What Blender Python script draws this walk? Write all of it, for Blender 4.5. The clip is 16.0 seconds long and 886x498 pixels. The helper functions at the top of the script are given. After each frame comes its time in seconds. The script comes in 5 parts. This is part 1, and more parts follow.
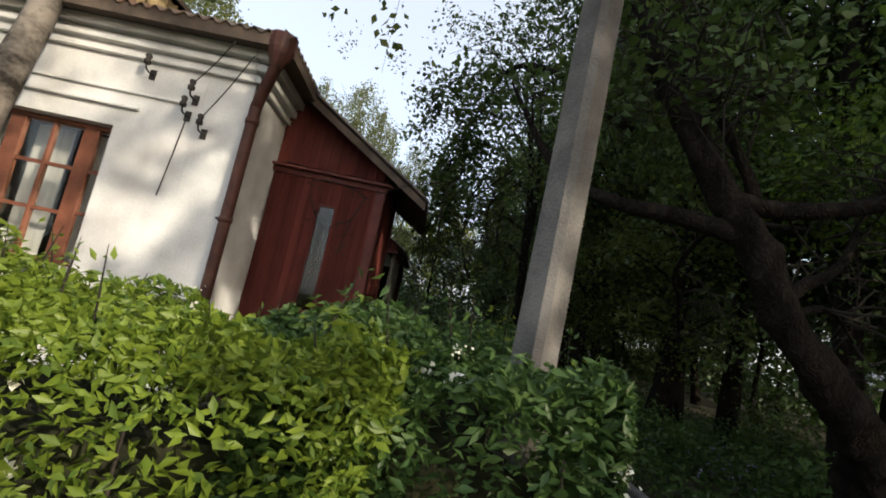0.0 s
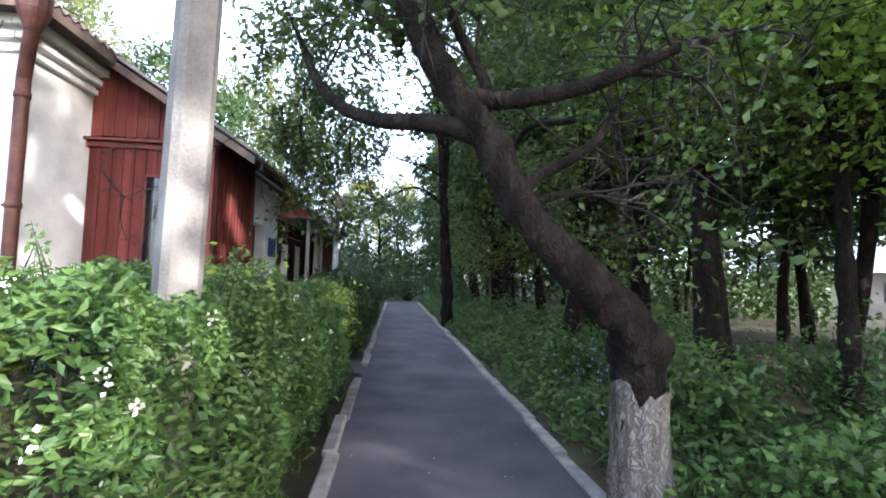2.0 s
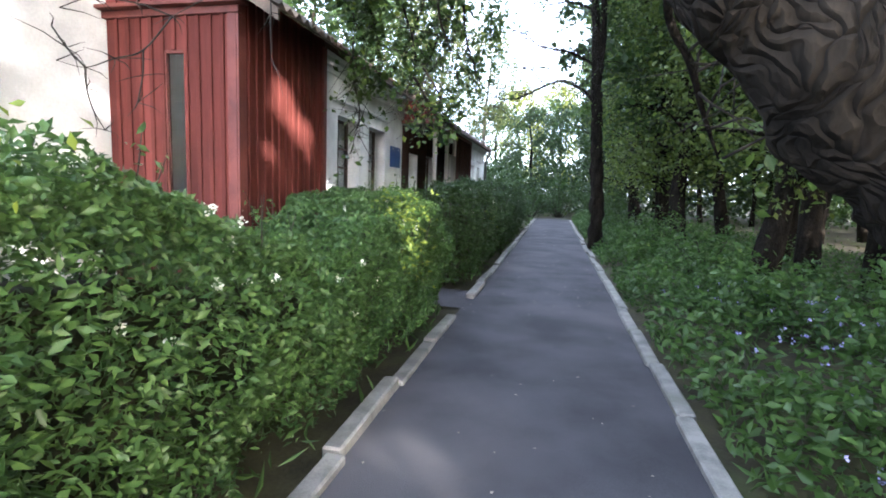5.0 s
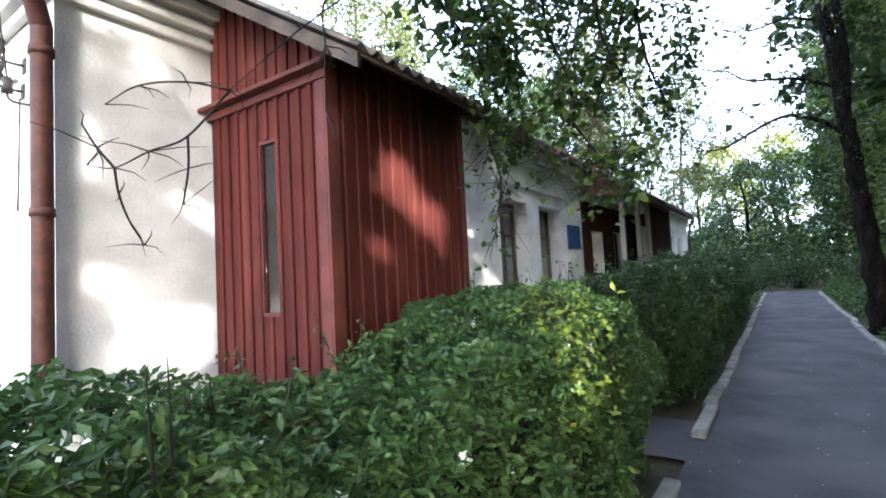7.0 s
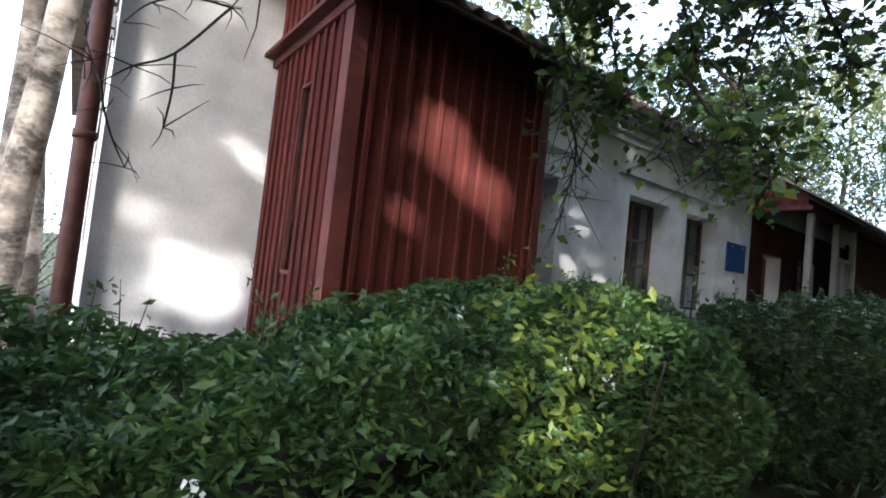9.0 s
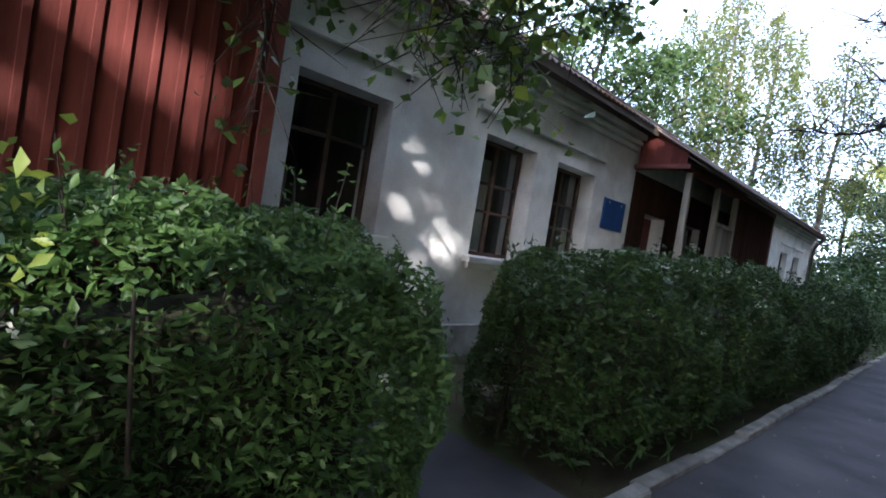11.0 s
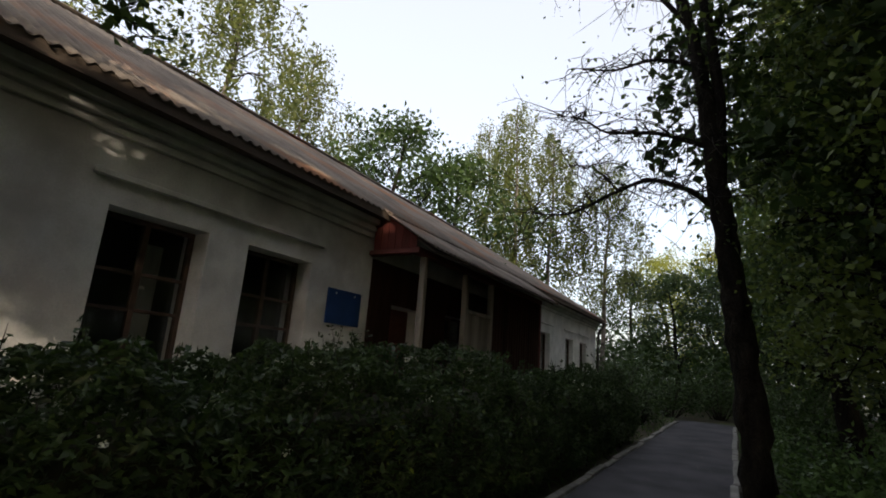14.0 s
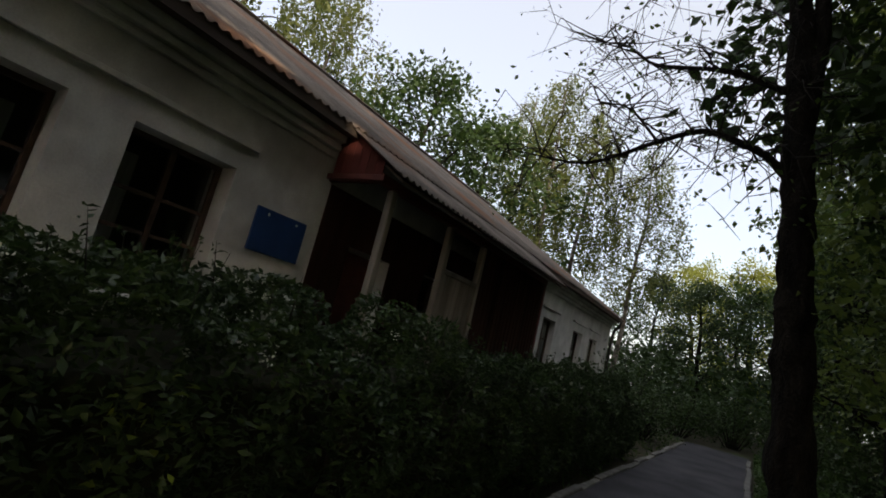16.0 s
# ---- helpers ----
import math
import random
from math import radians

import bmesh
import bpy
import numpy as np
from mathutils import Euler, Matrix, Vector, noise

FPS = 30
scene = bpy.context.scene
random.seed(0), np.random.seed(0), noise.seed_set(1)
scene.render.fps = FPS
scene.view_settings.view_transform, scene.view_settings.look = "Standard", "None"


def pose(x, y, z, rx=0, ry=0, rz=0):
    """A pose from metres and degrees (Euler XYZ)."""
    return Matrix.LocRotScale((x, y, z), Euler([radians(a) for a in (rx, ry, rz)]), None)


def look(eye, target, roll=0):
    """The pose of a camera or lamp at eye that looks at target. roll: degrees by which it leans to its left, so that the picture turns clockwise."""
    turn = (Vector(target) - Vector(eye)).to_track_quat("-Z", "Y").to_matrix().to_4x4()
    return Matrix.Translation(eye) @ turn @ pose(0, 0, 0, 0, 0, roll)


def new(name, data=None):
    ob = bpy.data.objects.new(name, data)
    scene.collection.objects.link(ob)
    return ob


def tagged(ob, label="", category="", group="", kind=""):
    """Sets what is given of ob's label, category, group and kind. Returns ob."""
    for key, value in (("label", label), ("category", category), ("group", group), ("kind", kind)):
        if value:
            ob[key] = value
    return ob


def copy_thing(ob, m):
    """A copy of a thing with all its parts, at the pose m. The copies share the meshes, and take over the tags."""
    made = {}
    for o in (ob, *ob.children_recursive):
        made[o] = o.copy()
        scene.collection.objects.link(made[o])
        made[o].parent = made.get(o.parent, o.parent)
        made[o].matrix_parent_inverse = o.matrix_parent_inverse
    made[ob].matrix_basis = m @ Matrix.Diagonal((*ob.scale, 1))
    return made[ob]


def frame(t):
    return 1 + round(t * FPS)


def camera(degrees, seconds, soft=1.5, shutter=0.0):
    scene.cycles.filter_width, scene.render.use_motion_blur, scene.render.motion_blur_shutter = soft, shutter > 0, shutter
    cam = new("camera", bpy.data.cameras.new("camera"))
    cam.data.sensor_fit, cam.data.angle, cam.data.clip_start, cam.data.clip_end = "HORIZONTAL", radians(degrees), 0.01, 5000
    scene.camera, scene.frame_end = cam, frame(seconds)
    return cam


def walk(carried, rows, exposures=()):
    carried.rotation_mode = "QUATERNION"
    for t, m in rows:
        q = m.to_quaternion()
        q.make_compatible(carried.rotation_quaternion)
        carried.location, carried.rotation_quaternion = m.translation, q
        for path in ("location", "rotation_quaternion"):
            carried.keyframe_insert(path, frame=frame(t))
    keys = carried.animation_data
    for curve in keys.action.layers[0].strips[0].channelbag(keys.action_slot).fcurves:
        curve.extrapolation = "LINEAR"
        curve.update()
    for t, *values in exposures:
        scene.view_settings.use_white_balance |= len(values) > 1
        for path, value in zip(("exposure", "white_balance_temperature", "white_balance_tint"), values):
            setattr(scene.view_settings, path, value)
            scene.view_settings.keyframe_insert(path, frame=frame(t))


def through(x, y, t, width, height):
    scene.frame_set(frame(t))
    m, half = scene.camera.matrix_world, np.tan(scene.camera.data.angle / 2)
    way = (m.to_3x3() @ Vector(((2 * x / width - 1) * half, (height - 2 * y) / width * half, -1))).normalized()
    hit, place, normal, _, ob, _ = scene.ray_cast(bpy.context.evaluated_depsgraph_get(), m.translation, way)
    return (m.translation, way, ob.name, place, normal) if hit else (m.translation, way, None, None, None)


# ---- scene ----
import functools


# ---- camera and walk ----
cam = camera(84.0, 16.0, soft=1.8)
PATH = [
    (0, 2.032, -4.551, 1.464, 8.06, 11.72, -0.59),
    (0.5, 2.387, -4.613, 1.482, 6.32, 7.10, -3.00),
    (1, 2.746, -4.790, 1.470, 5.18, 5.16, -6.96),
    (1.5, 3.084, -4.561, 1.441, 4.05, 4.66, -11.36),
    (2, 3.323, -4.549, 1.431, 3.60, 1.76, -5.46),
    (2.5, 3.550, -4.458, 1.412, 4.04, 2.24, -0.37),
    (3, 3.736, -4.282, 1.406, -0.48, 4.72, 0.27),
    (5.5, 3.936, -2.330, 1.365, -6.53, -0.26, 16.56),
    (6, 4.005, -1.999, 1.354, -2.29, -1.36, 21.66),
    (6.5, 3.740, -1.462, 1.425, 0.47, -0.69, 30.07),
    (7, 3.568, -1.111, 1.462, 3.23, -2.99, 34.42),
    (7.5, 3.510, -0.811, 1.448, 6.29, -4.21, 40.98),
    (8, 3.518, -0.633, 1.422, 7.85, -2.59, 49.98),
    (10.5, 4.060, 1.063, 1.312, -1.88, 14.03, 48.86),
    (11, 4.036, 1.419, 1.357, -1.38, 9.14, 46.29),
    (11.5, 4.180, 1.826, 1.454, 4.10, 7.61, 37.79),
    (12, 4.452, 2.226, 1.455, 10.62, 3.60, 33.25),
    (12.5, 4.611, 2.416, 1.459, 13.28, 4.02, 31.40),
    (13, 4.617, 2.774, 1.455, 13.80, 6.44, 30.49),
    (13.5, 4.659, 3.118, 1.446, 14.52, 5.96, 30.65),
    (14, 4.806, 3.562, 1.461, 13.20, 4.20, 30.71),
    (14.5, 4.803, 3.962, 1.467, 10.76, 4.60, 28.25),
    (15, 4.866, 4.646, 1.404, 12.62, 6.48, 33.17),
    (15.5, 4.692, 4.971, 1.495, 11.50, 12.15, 35.43),
    (16, 4.646, 5.422, 1.493, 9.91, 13.84, 34.10),
]
walk(cam, [(t, pose(x, y, z, 90 + pitch, 0, yaw) @ pose(0, 0, 0, 0, 0, roll)) for t, x, y, z, pitch, roll, yaw in PATH],
     exposures=[(0.0, -0.05, 6300, 10), (0.6, 0.2, 6100, 10), (1.5, 1.92, 5400, 16), (3.0, 2.25, 5400, 16), (5.5, 2.8, 5450, 13), (6.5, 2.65, 5450, 13), (8.0, 1.75, 5300, 12), (10.5, 1.6, 5300, 15),
                (11.5, 1.8, 5250, 15), (12.3, 0.95, 5900, 12), (13.5, 0.15, 6500, 12), (14.5, 0.0, 6700, 12), (16.0, -0.12, 6700, 12)])

# ---- world and sun ----
SUN_AZ, SUN_EL = radians(136), radians(20)      # clockwise from +y, and height
world = bpy.data.worlds.new("sky")
scene.world = world
world.use_nodes = True
_wn = world.node_tree.nodes
_sky = _wn.new("ShaderNodeTexSky")
_sky.sky_type, _sky.sun_disc = "NISHITA", False
_sky.sun_elevation, _sky.sun_rotation = SUN_EL, SUN_AZ
_sky.air_density, _sky.dust_density = 1.0, 3.0
_wn["Background"].inputs["Strength"].default_value = 0.15
_haze = _wn.new("ShaderNodeMix")      # thin bright evening haze over the clear sky
_haze.data_type, _haze.blend_type = "RGBA", "ADD"
_haze.inputs["Factor"].default_value = 1.0
_haze.inputs["B"].default_value = (4.7, 4.7, 4.75, 1)
world.node_tree.links.new(_sky.outputs[0], _haze.inputs["A"])
world.node_tree.links.new(_haze.outputs["Result"], _wn["Background"].inputs["Color"])
sun_data = bpy.data.lights.new("sun", "SUN")
sun_data.energy, sun_data.angle, sun_data.color = 5.0, radians(0.6), (1.0, 0.86, 0.66)
sun = new("sun", sun_data)
sun_way = Vector((math.sin(SUN_AZ) * math.cos(SUN_EL), math.cos(SUN_AZ) * math.cos(SUN_EL), math.sin(SUN_EL)))
sun.matrix_world = look(sun_way * 60, (0, 0, 0))


# ---- materials ----
def material(name, c1, c2, scale=6.0, fine=60.0, rough=0.8, bump=0.15, metal=0.0, c3=None, stretch=(1, 1, 1), island=0.0, piece=0.0,
             spec=0.3, stain=0.0):
    m = bpy.data.materials.new(name)
    m.use_nodes = True
    n, l = m.node_tree.nodes, m.node_tree.links
    b = n["Principled BSDF"]
    b.inputs["Roughness"].default_value, b.inputs["Metallic"].default_value = rough, metal
    b.inputs["Specular IOR Level"].default_value = spec
    geo = n.new("ShaderNodeNewGeometry")
    mp = n.new("ShaderNodeMapping")
    mp.inputs["Scale"].default_value = stretch
    l.new(geo.outputs["Position"], mp.inputs["Vector"])
    big = n.new("ShaderNodeTexNoise")
    big.inputs["Scale"].default_value, big.inputs["Detail"].default_value = scale, 6
    l.new(mp.outputs[0], big.inputs["Vector"])
    small = n.new("ShaderNodeTexNoise")
    small.inputs["Scale"].default_value, small.inputs["Detail"].default_value = fine, 4
    l.new(mp.outputs[0], small.inputs["Vector"])
    ramp = n.new("ShaderNodeValToRGB")
    ramp.color_ramp.elements[0].position, ramp.color_ramp.elements[1].position = 0.35, 0.66
    ramp.color_ramp.elements[0].color, ramp.color_ramp.elements[1].color = (*c1, 1), (*c2, 1)
    mix = n.new("ShaderNodeMath")
    mix.operation = "MULTIPLY_ADD"
    l.new(small.outputs[0], mix.inputs[0])
    mix.inputs[1].default_value = 0.35
    l.new(big.outputs[0], mix.inputs[2])
    sub = n.new("ShaderNodeMath")
    sub.operation, sub.inputs[1].default_value = "SUBTRACT", 0.175
    l.new(mix.outputs[0], sub.inputs[0])
    l.new(sub.outputs[0], ramp.inputs[0])
    colour = ramp.outputs[0]
    if c3:
        st = n.new("ShaderNodeTexNoise")
        st.inputs["Scale"].default_value, st.inputs["Detail"].default_value = scale * 0.35, 8
        l.new(geo.outputs["Position"], st.inputs["Vector"])
        sr = n.new("ShaderNodeValToRGB")
        sr.color_ramp.elements[0].position, sr.color_ramp.elements[1].position = 0.52, 0.7
        l.new(st.outputs[0], sr.inputs[0])
        mm = n.new("ShaderNodeMix")
        mm.data_type = "RGBA"
        l.new(sr.outputs[0], mm.inputs["Factor"])
        l.new(colour, mm.inputs["A"])
        mm.inputs["B"].default_value = (*c3, 1)
        colour = mm.outputs["Result"]
    if island or piece:
        hs = n.new("ShaderNodeHueSaturation")
        rnd = n.new("ShaderNodeMapRange")
        amount = island or piece
        rnd.inputs["To Min"].default_value, rnd.inputs["To Max"].default_value = 1 - amount, 1 + amount
        if island:
            l.new(geo.outputs["Random Per Island"], rnd.inputs["Value"])
        else:
            l.new(n.new("ShaderNodeObjectInfo").outputs["Random"], rnd.inputs["Value"])
        l.new(rnd.outputs[0], hs.inputs["Value"])
        l.new(colour, hs.inputs["Color"])
        colour = hs.outputs[0]
    l.new(colour, b.inputs["Base Color"])
    if bump:
        bp = n.new("ShaderNodeBump")
        bp.inputs["Strength"].default_value, bp.inputs["Distance"].default_value = bump, 0.02
        l.new(mix.outputs[0], bp.inputs["Height"])
        l.new(bp.outputs[0], b.inputs["Normal"])
    return m


def leaf_material(name, c1, c2, through=0.35, rough=0.45):
    m = bpy.data.materials.new(name)
    m.use_nodes = True
    n, l = m.node_tree.nodes, m.node_tree.links
    b, out = n["Principled BSDF"], n["Material Output"]
    b.inputs["Roughness"].default_value, b.inputs["Specular IOR Level"].default_value = rough, 0.35
    geo = n.new("ShaderNodeNewGeometry")
    nz = n.new("ShaderNodeTexNoise")
    nz.inputs["Scale"].default_value = 1.7
    l.new(geo.outputs["Position"], nz.inputs["Vector"])
    add = n.new("ShaderNodeMath")
    add.operation, add.inputs[1].default_value = "MULTIPLY_ADD", 0.7
    l.new(geo.outputs["Random Per Island"], add.inputs[0])
    l.new(nz.outputs[0], add.inputs[2])
    ramp = n.new("ShaderNodeValToRGB")
    ramp.color_ramp.elements[0].position, ramp.color_ramp.elements[1].position = 0.35, 1.05
    ramp.color_ramp.elements[0].color, ramp.color_ramp.elements[1].color = (*c1, 1), (*c2, 1)
    l.new(add.outputs[0], ramp.inputs[0])
    l.new(ramp.outputs[0], b.inputs["Base Color"])
    tr = n.new("ShaderNodeBsdfTranslucent")
    l.new(ramp.outputs[0], tr.inputs["Color"])
    ms = n.new("ShaderNodeMixShader")
    ms.inputs[0].default_value = through
    l.new(b.outputs[0], ms.inputs[1])
    l.new(tr.outputs[0], ms.inputs[2])
    l.new(ms.outputs[0], out.inputs["Surface"])
    return m


M_WALL = material("whitewashed_plaster", (0.56, 0.56, 0.545), (0.75, 0.75, 0.73), 2.5, 45, 0.9, 0.3, c3=(0.42, 0.41, 0.395))
M_PLINTH = material("grey_render", (0.22, 0.21, 0.2), (0.36, 0.35, 0.33), 4, 50, 0.9, 0.3)
M_RED = material("red_brown_boards", (0.07, 0.019, 0.016), (0.12, 0.033, 0.027), 3, 40, 0.85, 0.25, stretch=(1, 1, 0.12), piece=0.22, c3=(0.06, 0.021, 0.018), spec=0.12)
M_TRIM = material("red_brown_paint", (0.085, 0.025, 0.021), (0.14, 0.04, 0.032), 5, 60, 0.6, 0.2)
# veranda boards, with the shade under its roof put into their colour
M_DARKBOARD = material("shade_brown_boards", (0.022, 0.012, 0.009), (0.05, 0.024, 0.018), 3, 40, 0.9, 0.25, stretch=(1, 1, 0.12), piece=0.2, spec=0.1)
M_FRAME = material("brown_window_paint", (0.14, 0.05, 0.028), (0.22, 0.085, 0.048), 6, 80, 0.55, 0.2)
M_DARKFRAME = material("dark_weathered_window_wood", (0.045, 0.028, 0.02), (0.09, 0.055, 0.04), 6, 80, 0.6, 0.2)
M_PIPE = material("rusty_brown_metal", (0.055, 0.023, 0.018), (0.1, 0.04, 0.03), 7, 60, 0.6, 0.15, 0.1, c3=(0.14, 0.07, 0.045))
M_ROOF = material("weathered_asbestos_sheet", (0.12, 0.10, 0.085), (0.22, 0.185, 0.155), 1.6, 30, 0.9, 0.3, c3=(0.23, 0.115, 0.065))
M_SOFFIT = material("old_eaves_board", (0.06, 0.045, 0.035), (0.12, 0.09, 0.07), 5, 60, 0.85, 0.2, stretch=(1, 0.1, 1))
M_GREYWOOD = material("weathered_grey_wood", (0.17, 0.15, 0.125), (0.30, 0.27, 0.23), 4, 60, 0.8, 0.3, stretch=(1, 1, 0.1), piece=0.15)
M_CONC = material("pole_concrete", (0.11, 0.105, 0.1), (0.2, 0.188, 0.172), 5, 80, 0.9, 0.5, c3=(0.085, 0.08, 0.075))
M_ASPHALT = material("worn_asphalt", (0.034, 0.033, 0.038), (0.068, 0.066, 0.073), 1.4, 130, 0.9, 0.5, c3=(0.088, 0.083, 0.088))
M_KERB = material("kerb_concrete", (0.14, 0.135, 0.125), (0.25, 0.24, 0.22), 6, 90, 0.9, 0.35, piece=0.15, c3=(0.14, 0.14, 0.11))
M_SOIL = material("dark_soil_and_litter", (0.024, 0.02, 0.012), (0.055, 0.05, 0.022), 2.2, 40, 0.95, 0.6, c3=(0.05, 0.075, 0.02))
M_BARK = material("dark_rough_bark", (0.008, 0.0065, 0.005), (0.03, 0.024, 0.018), 9, 55, 0.95, 1.0, stretch=(1, 1, 0.25), spec=0.12)


def cracked(m, scale, depth, dark):
    """Adds upright cracks to a bark: a dark network that is also relief."""
    n, l = m.node_tree.nodes, m.node_tree.links
    geo = n.new("ShaderNodeNewGeometry")
    mp = n.new("ShaderNodeMapping")
    mp.inputs["Scale"].default_value = (1, 1, 0.22)
    wob = n.new("ShaderNodeTexNoise")
    wob.inputs["Scale"].default_value = 7
    add = n.new("ShaderNodeVectorMath")
    add.operation = "MULTIPLY_ADD"
    add.inputs[1].default_value = (0.2, 0.2, 0.2)
    l.new(geo.outputs["Position"], wob.inputs["Vector"])
    l.new(wob.outputs["Color"], add.inputs[0])
    l.new(geo.outputs["Position"], add.inputs[2])
    l.new(add.outputs[0], mp.inputs["Vector"])
    vo = n.new("ShaderNodeTexVoronoi")
    vo.feature = "DISTANCE_TO_EDGE"
    vo.inputs["Scale"].default_value = scale
    l.new(mp.outputs[0], vo.inputs["Vector"])
    ramp = n.new("ShaderNodeValToRGB")
    ramp.color_ramp.elements[0].position, ramp.color_ramp.elements[1].position = 0.0, 0.3
    ramp.color_ramp.elements[0].color, ramp.color_ramp.elements[1].color = (dark, dark, dark, 1), (1, 1, 1, 1)
    l.new(vo.outputs["Distance"], ramp.inputs[0])
    b = n["Principled BSDF"]
    was = b.inputs["Base Color"].links[0].from_socket
    mul = n.new("ShaderNodeMix")
    mul.data_type, mul.blend_type = "RGBA", "MULTIPLY"
    mul.inputs["Factor"].default_value = 1.0
    l.new(was, mul.inputs["A"])
    l.new(ramp.outputs[0], mul.inputs["B"])
    l.new(mul.outputs["Result"], b.inputs["Base Color"])
    bp = n.new("ShaderNodeBump")
    bp.inputs["Strength"].default_value, bp.inputs["Distance"].default_value = 1.0, depth
    l.new(ramp.outputs[0], bp.inputs["Height"])
    l.new(b.inputs["Normal"].links[0].from_socket, bp.inputs["Normal"])
    l.new(bp.outputs[0], b.inputs["Normal"])
    return m


cracked(M_BARK, 34, 0.016, 0.5)
M_OLDWASH = material("faded_limewash_bark", (0.05, 0.043, 0.036), (0.2, 0.183, 0.16), 10, 60, 0.95, 0.9, stretch=(1, 1, 0.2))
cracked(M_OLDWASH, 36, 0.014, 0.45)
M_BIRCH = material("birch_bark", (0.03, 0.025, 0.02), (0.24, 0.21, 0.18), 5, 26, 0.85, 0.5, stretch=(0.8, 0.8, 1.15), c3=(0.05, 0.04, 0.03))
M_TWIG = material("bare_twig", (0.012, 0.01, 0.008), (0.035, 0.028, 0.021), 9, 60, 0.9, 0.3)
M_BLUE = material("blue_enamel_sign", (0.018, 0.055, 0.17), (0.024, 0.07, 0.21), 3, 50, 0.45, 0.05)
M_IRON = material("dark_iron", (0.03, 0.028, 0.026), (0.07, 0.06, 0.05), 8, 60, 0.6, 0.2, 0.4)
M_PORCELAIN = material("chipped_porcelain", (0.5, 0.5, 0.47), (0.7, 0.7, 0.66), 9, 60, 0.3, 0.05)
# room walls coloured near-black: the darkness behind the windows is in the paint
M_INSIDE = material("darkened_room_plaster", (0.06, 0.055, 0.05), (0.1, 0.095, 0.085), 2, 30, 0.95, 0.1)
M_CURTAIN = material("dusty_white_curtain", (0.42, 0.4, 0.37), (0.6, 0.58, 0.53), 5, 60, 0.95, 0.2, stretch=(6, 6, 0.4))
M_CORE = material("hedge_shade_core", (0.012, 0.014, 0.006), (0.03, 0.032, 0.014), 9, 60, 1.0, 0.8)
M_OLDPANEL = material("sun_bleached_panel", (0.34, 0.24, 0.11), (0.5, 0.38, 0.2), 5, 60, 0.85, 0.3)
M_HOUSEWALL = material("pale_far_plaster", (0.3, 0.28, 0.24), (0.4, 0.37, 0.32), 1.5, 20, 0.9, 0.1)
M_HOUSEROOF = material("blue_grey_roof", (0.2, 0.23, 0.29), (0.3, 0.33, 0.39), 2, 20, 0.8, 0.1)
L_HEDGE = leaf_material("privet_leaf", (0.022, 0.056, 0.016), (0.075, 0.135, 0.034), 0.3)
# brighter copy of the privet leaf: direct sun put into its colour
L_HEDGE_LIT = leaf_material("sunlit_privet_leaf", (0.052, 0.105, 0.014), (0.18, 0.25, 0.03), 0.35)
L_CLAD = leaf_material("path_edge_leaf", (0.045, 0.08, 0.016), (0.13, 0.17, 0.035), 0.45)
# privet leaf again, darkened: the long hedge's shade is in its colour
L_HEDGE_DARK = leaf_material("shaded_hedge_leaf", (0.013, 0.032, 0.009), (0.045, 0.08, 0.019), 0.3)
L_LIT = leaf_material("sunlit_yellow_leaf", (0.10, 0.15, 0.02), (0.2, 0.25, 0.035), 0.4)
L_WOOD = leaf_material("woodland_leaf", (0.016, 0.038, 0.009), (0.046, 0.082, 0.018), 0.3)
L_OAK = leaf_material("old_tree_leaf", (0.027, 0.056, 0.013), (0.078, 0.125, 0.026), 0.32)
L_BIRCH = leaf_material("birch_leaf", (0.06, 0.1, 0.025), (0.16, 0.18, 0.05), 0.5)
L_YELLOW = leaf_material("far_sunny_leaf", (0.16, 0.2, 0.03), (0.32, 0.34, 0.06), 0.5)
L_WEED = leaf_material("weed_leaf", (0.024, 0.056, 0.014), (0.075, 0.135, 0.03), 0.35)
L_LITTER = leaf_material("dry_leaf", (0.09, 0.07, 0.04), (0.3, 0.27, 0.21), 0.1)
L_LIME = leaf_material("sunlit_lime_leaf", (0.085, 0.16, 0.016), (0.2, 0.3, 0.04), 0.5)
L_WHITE = leaf_material("cream_blossom", (0.5, 0.5, 0.42), (0.75, 0.75, 0.66), 0.3)
L_VIOLET = leaf_material("violet_blossom", (0.2, 0.19, 0.42), (0.36, 0.34, 0.6), 0.3)


def glass(name, tint, rough=0.06):
    m = bpy.data.materials.new(name)
    m.use_nodes = True
    b = m.node_tree.nodes["Principled BSDF"]
    b.inputs["Base Color"].default_value = (*tint, 1)
    b.inputs["Transmission Weight"].default_value, b.inputs["Roughness"].default_value, b.inputs["IOR"].default_value = 1.0, rough, 1.45
    return m


M_GLASS = glass("old_window_glass", (0.75, 0.8, 0.8))


# ---- mesh helpers ----
def mesh_object(name, bm, mat, parent=None, label="", smooth=False):
    me = bpy.data.meshes.new(name)
    bm.normal_update()
    if smooth:
        for f in bm.faces:
            f.smooth = True
    bm.to_mesh(me)
    bm.free()
    me.materials.append(mat)
    ob = new(name, me)
    if parent:
        ob.parent = parent
    if label:
        ob["label"] = label
    return ob


def part(name, bm, mat, parent, label="", smooth=False):
    return mesh_object(name, bm, mat, parent, label, smooth)


def thing(name, x=0, y=0, z=0):
    ob = new(name)
    ob.matrix_world = Matrix.Translation((x, y, z))
    ob.empty_display_size = 0.2
    return ob


def again(name, data, parent, m):
    ob = new(name, data)
    ob.parent = parent
    ob.matrix_basis = m
    return ob


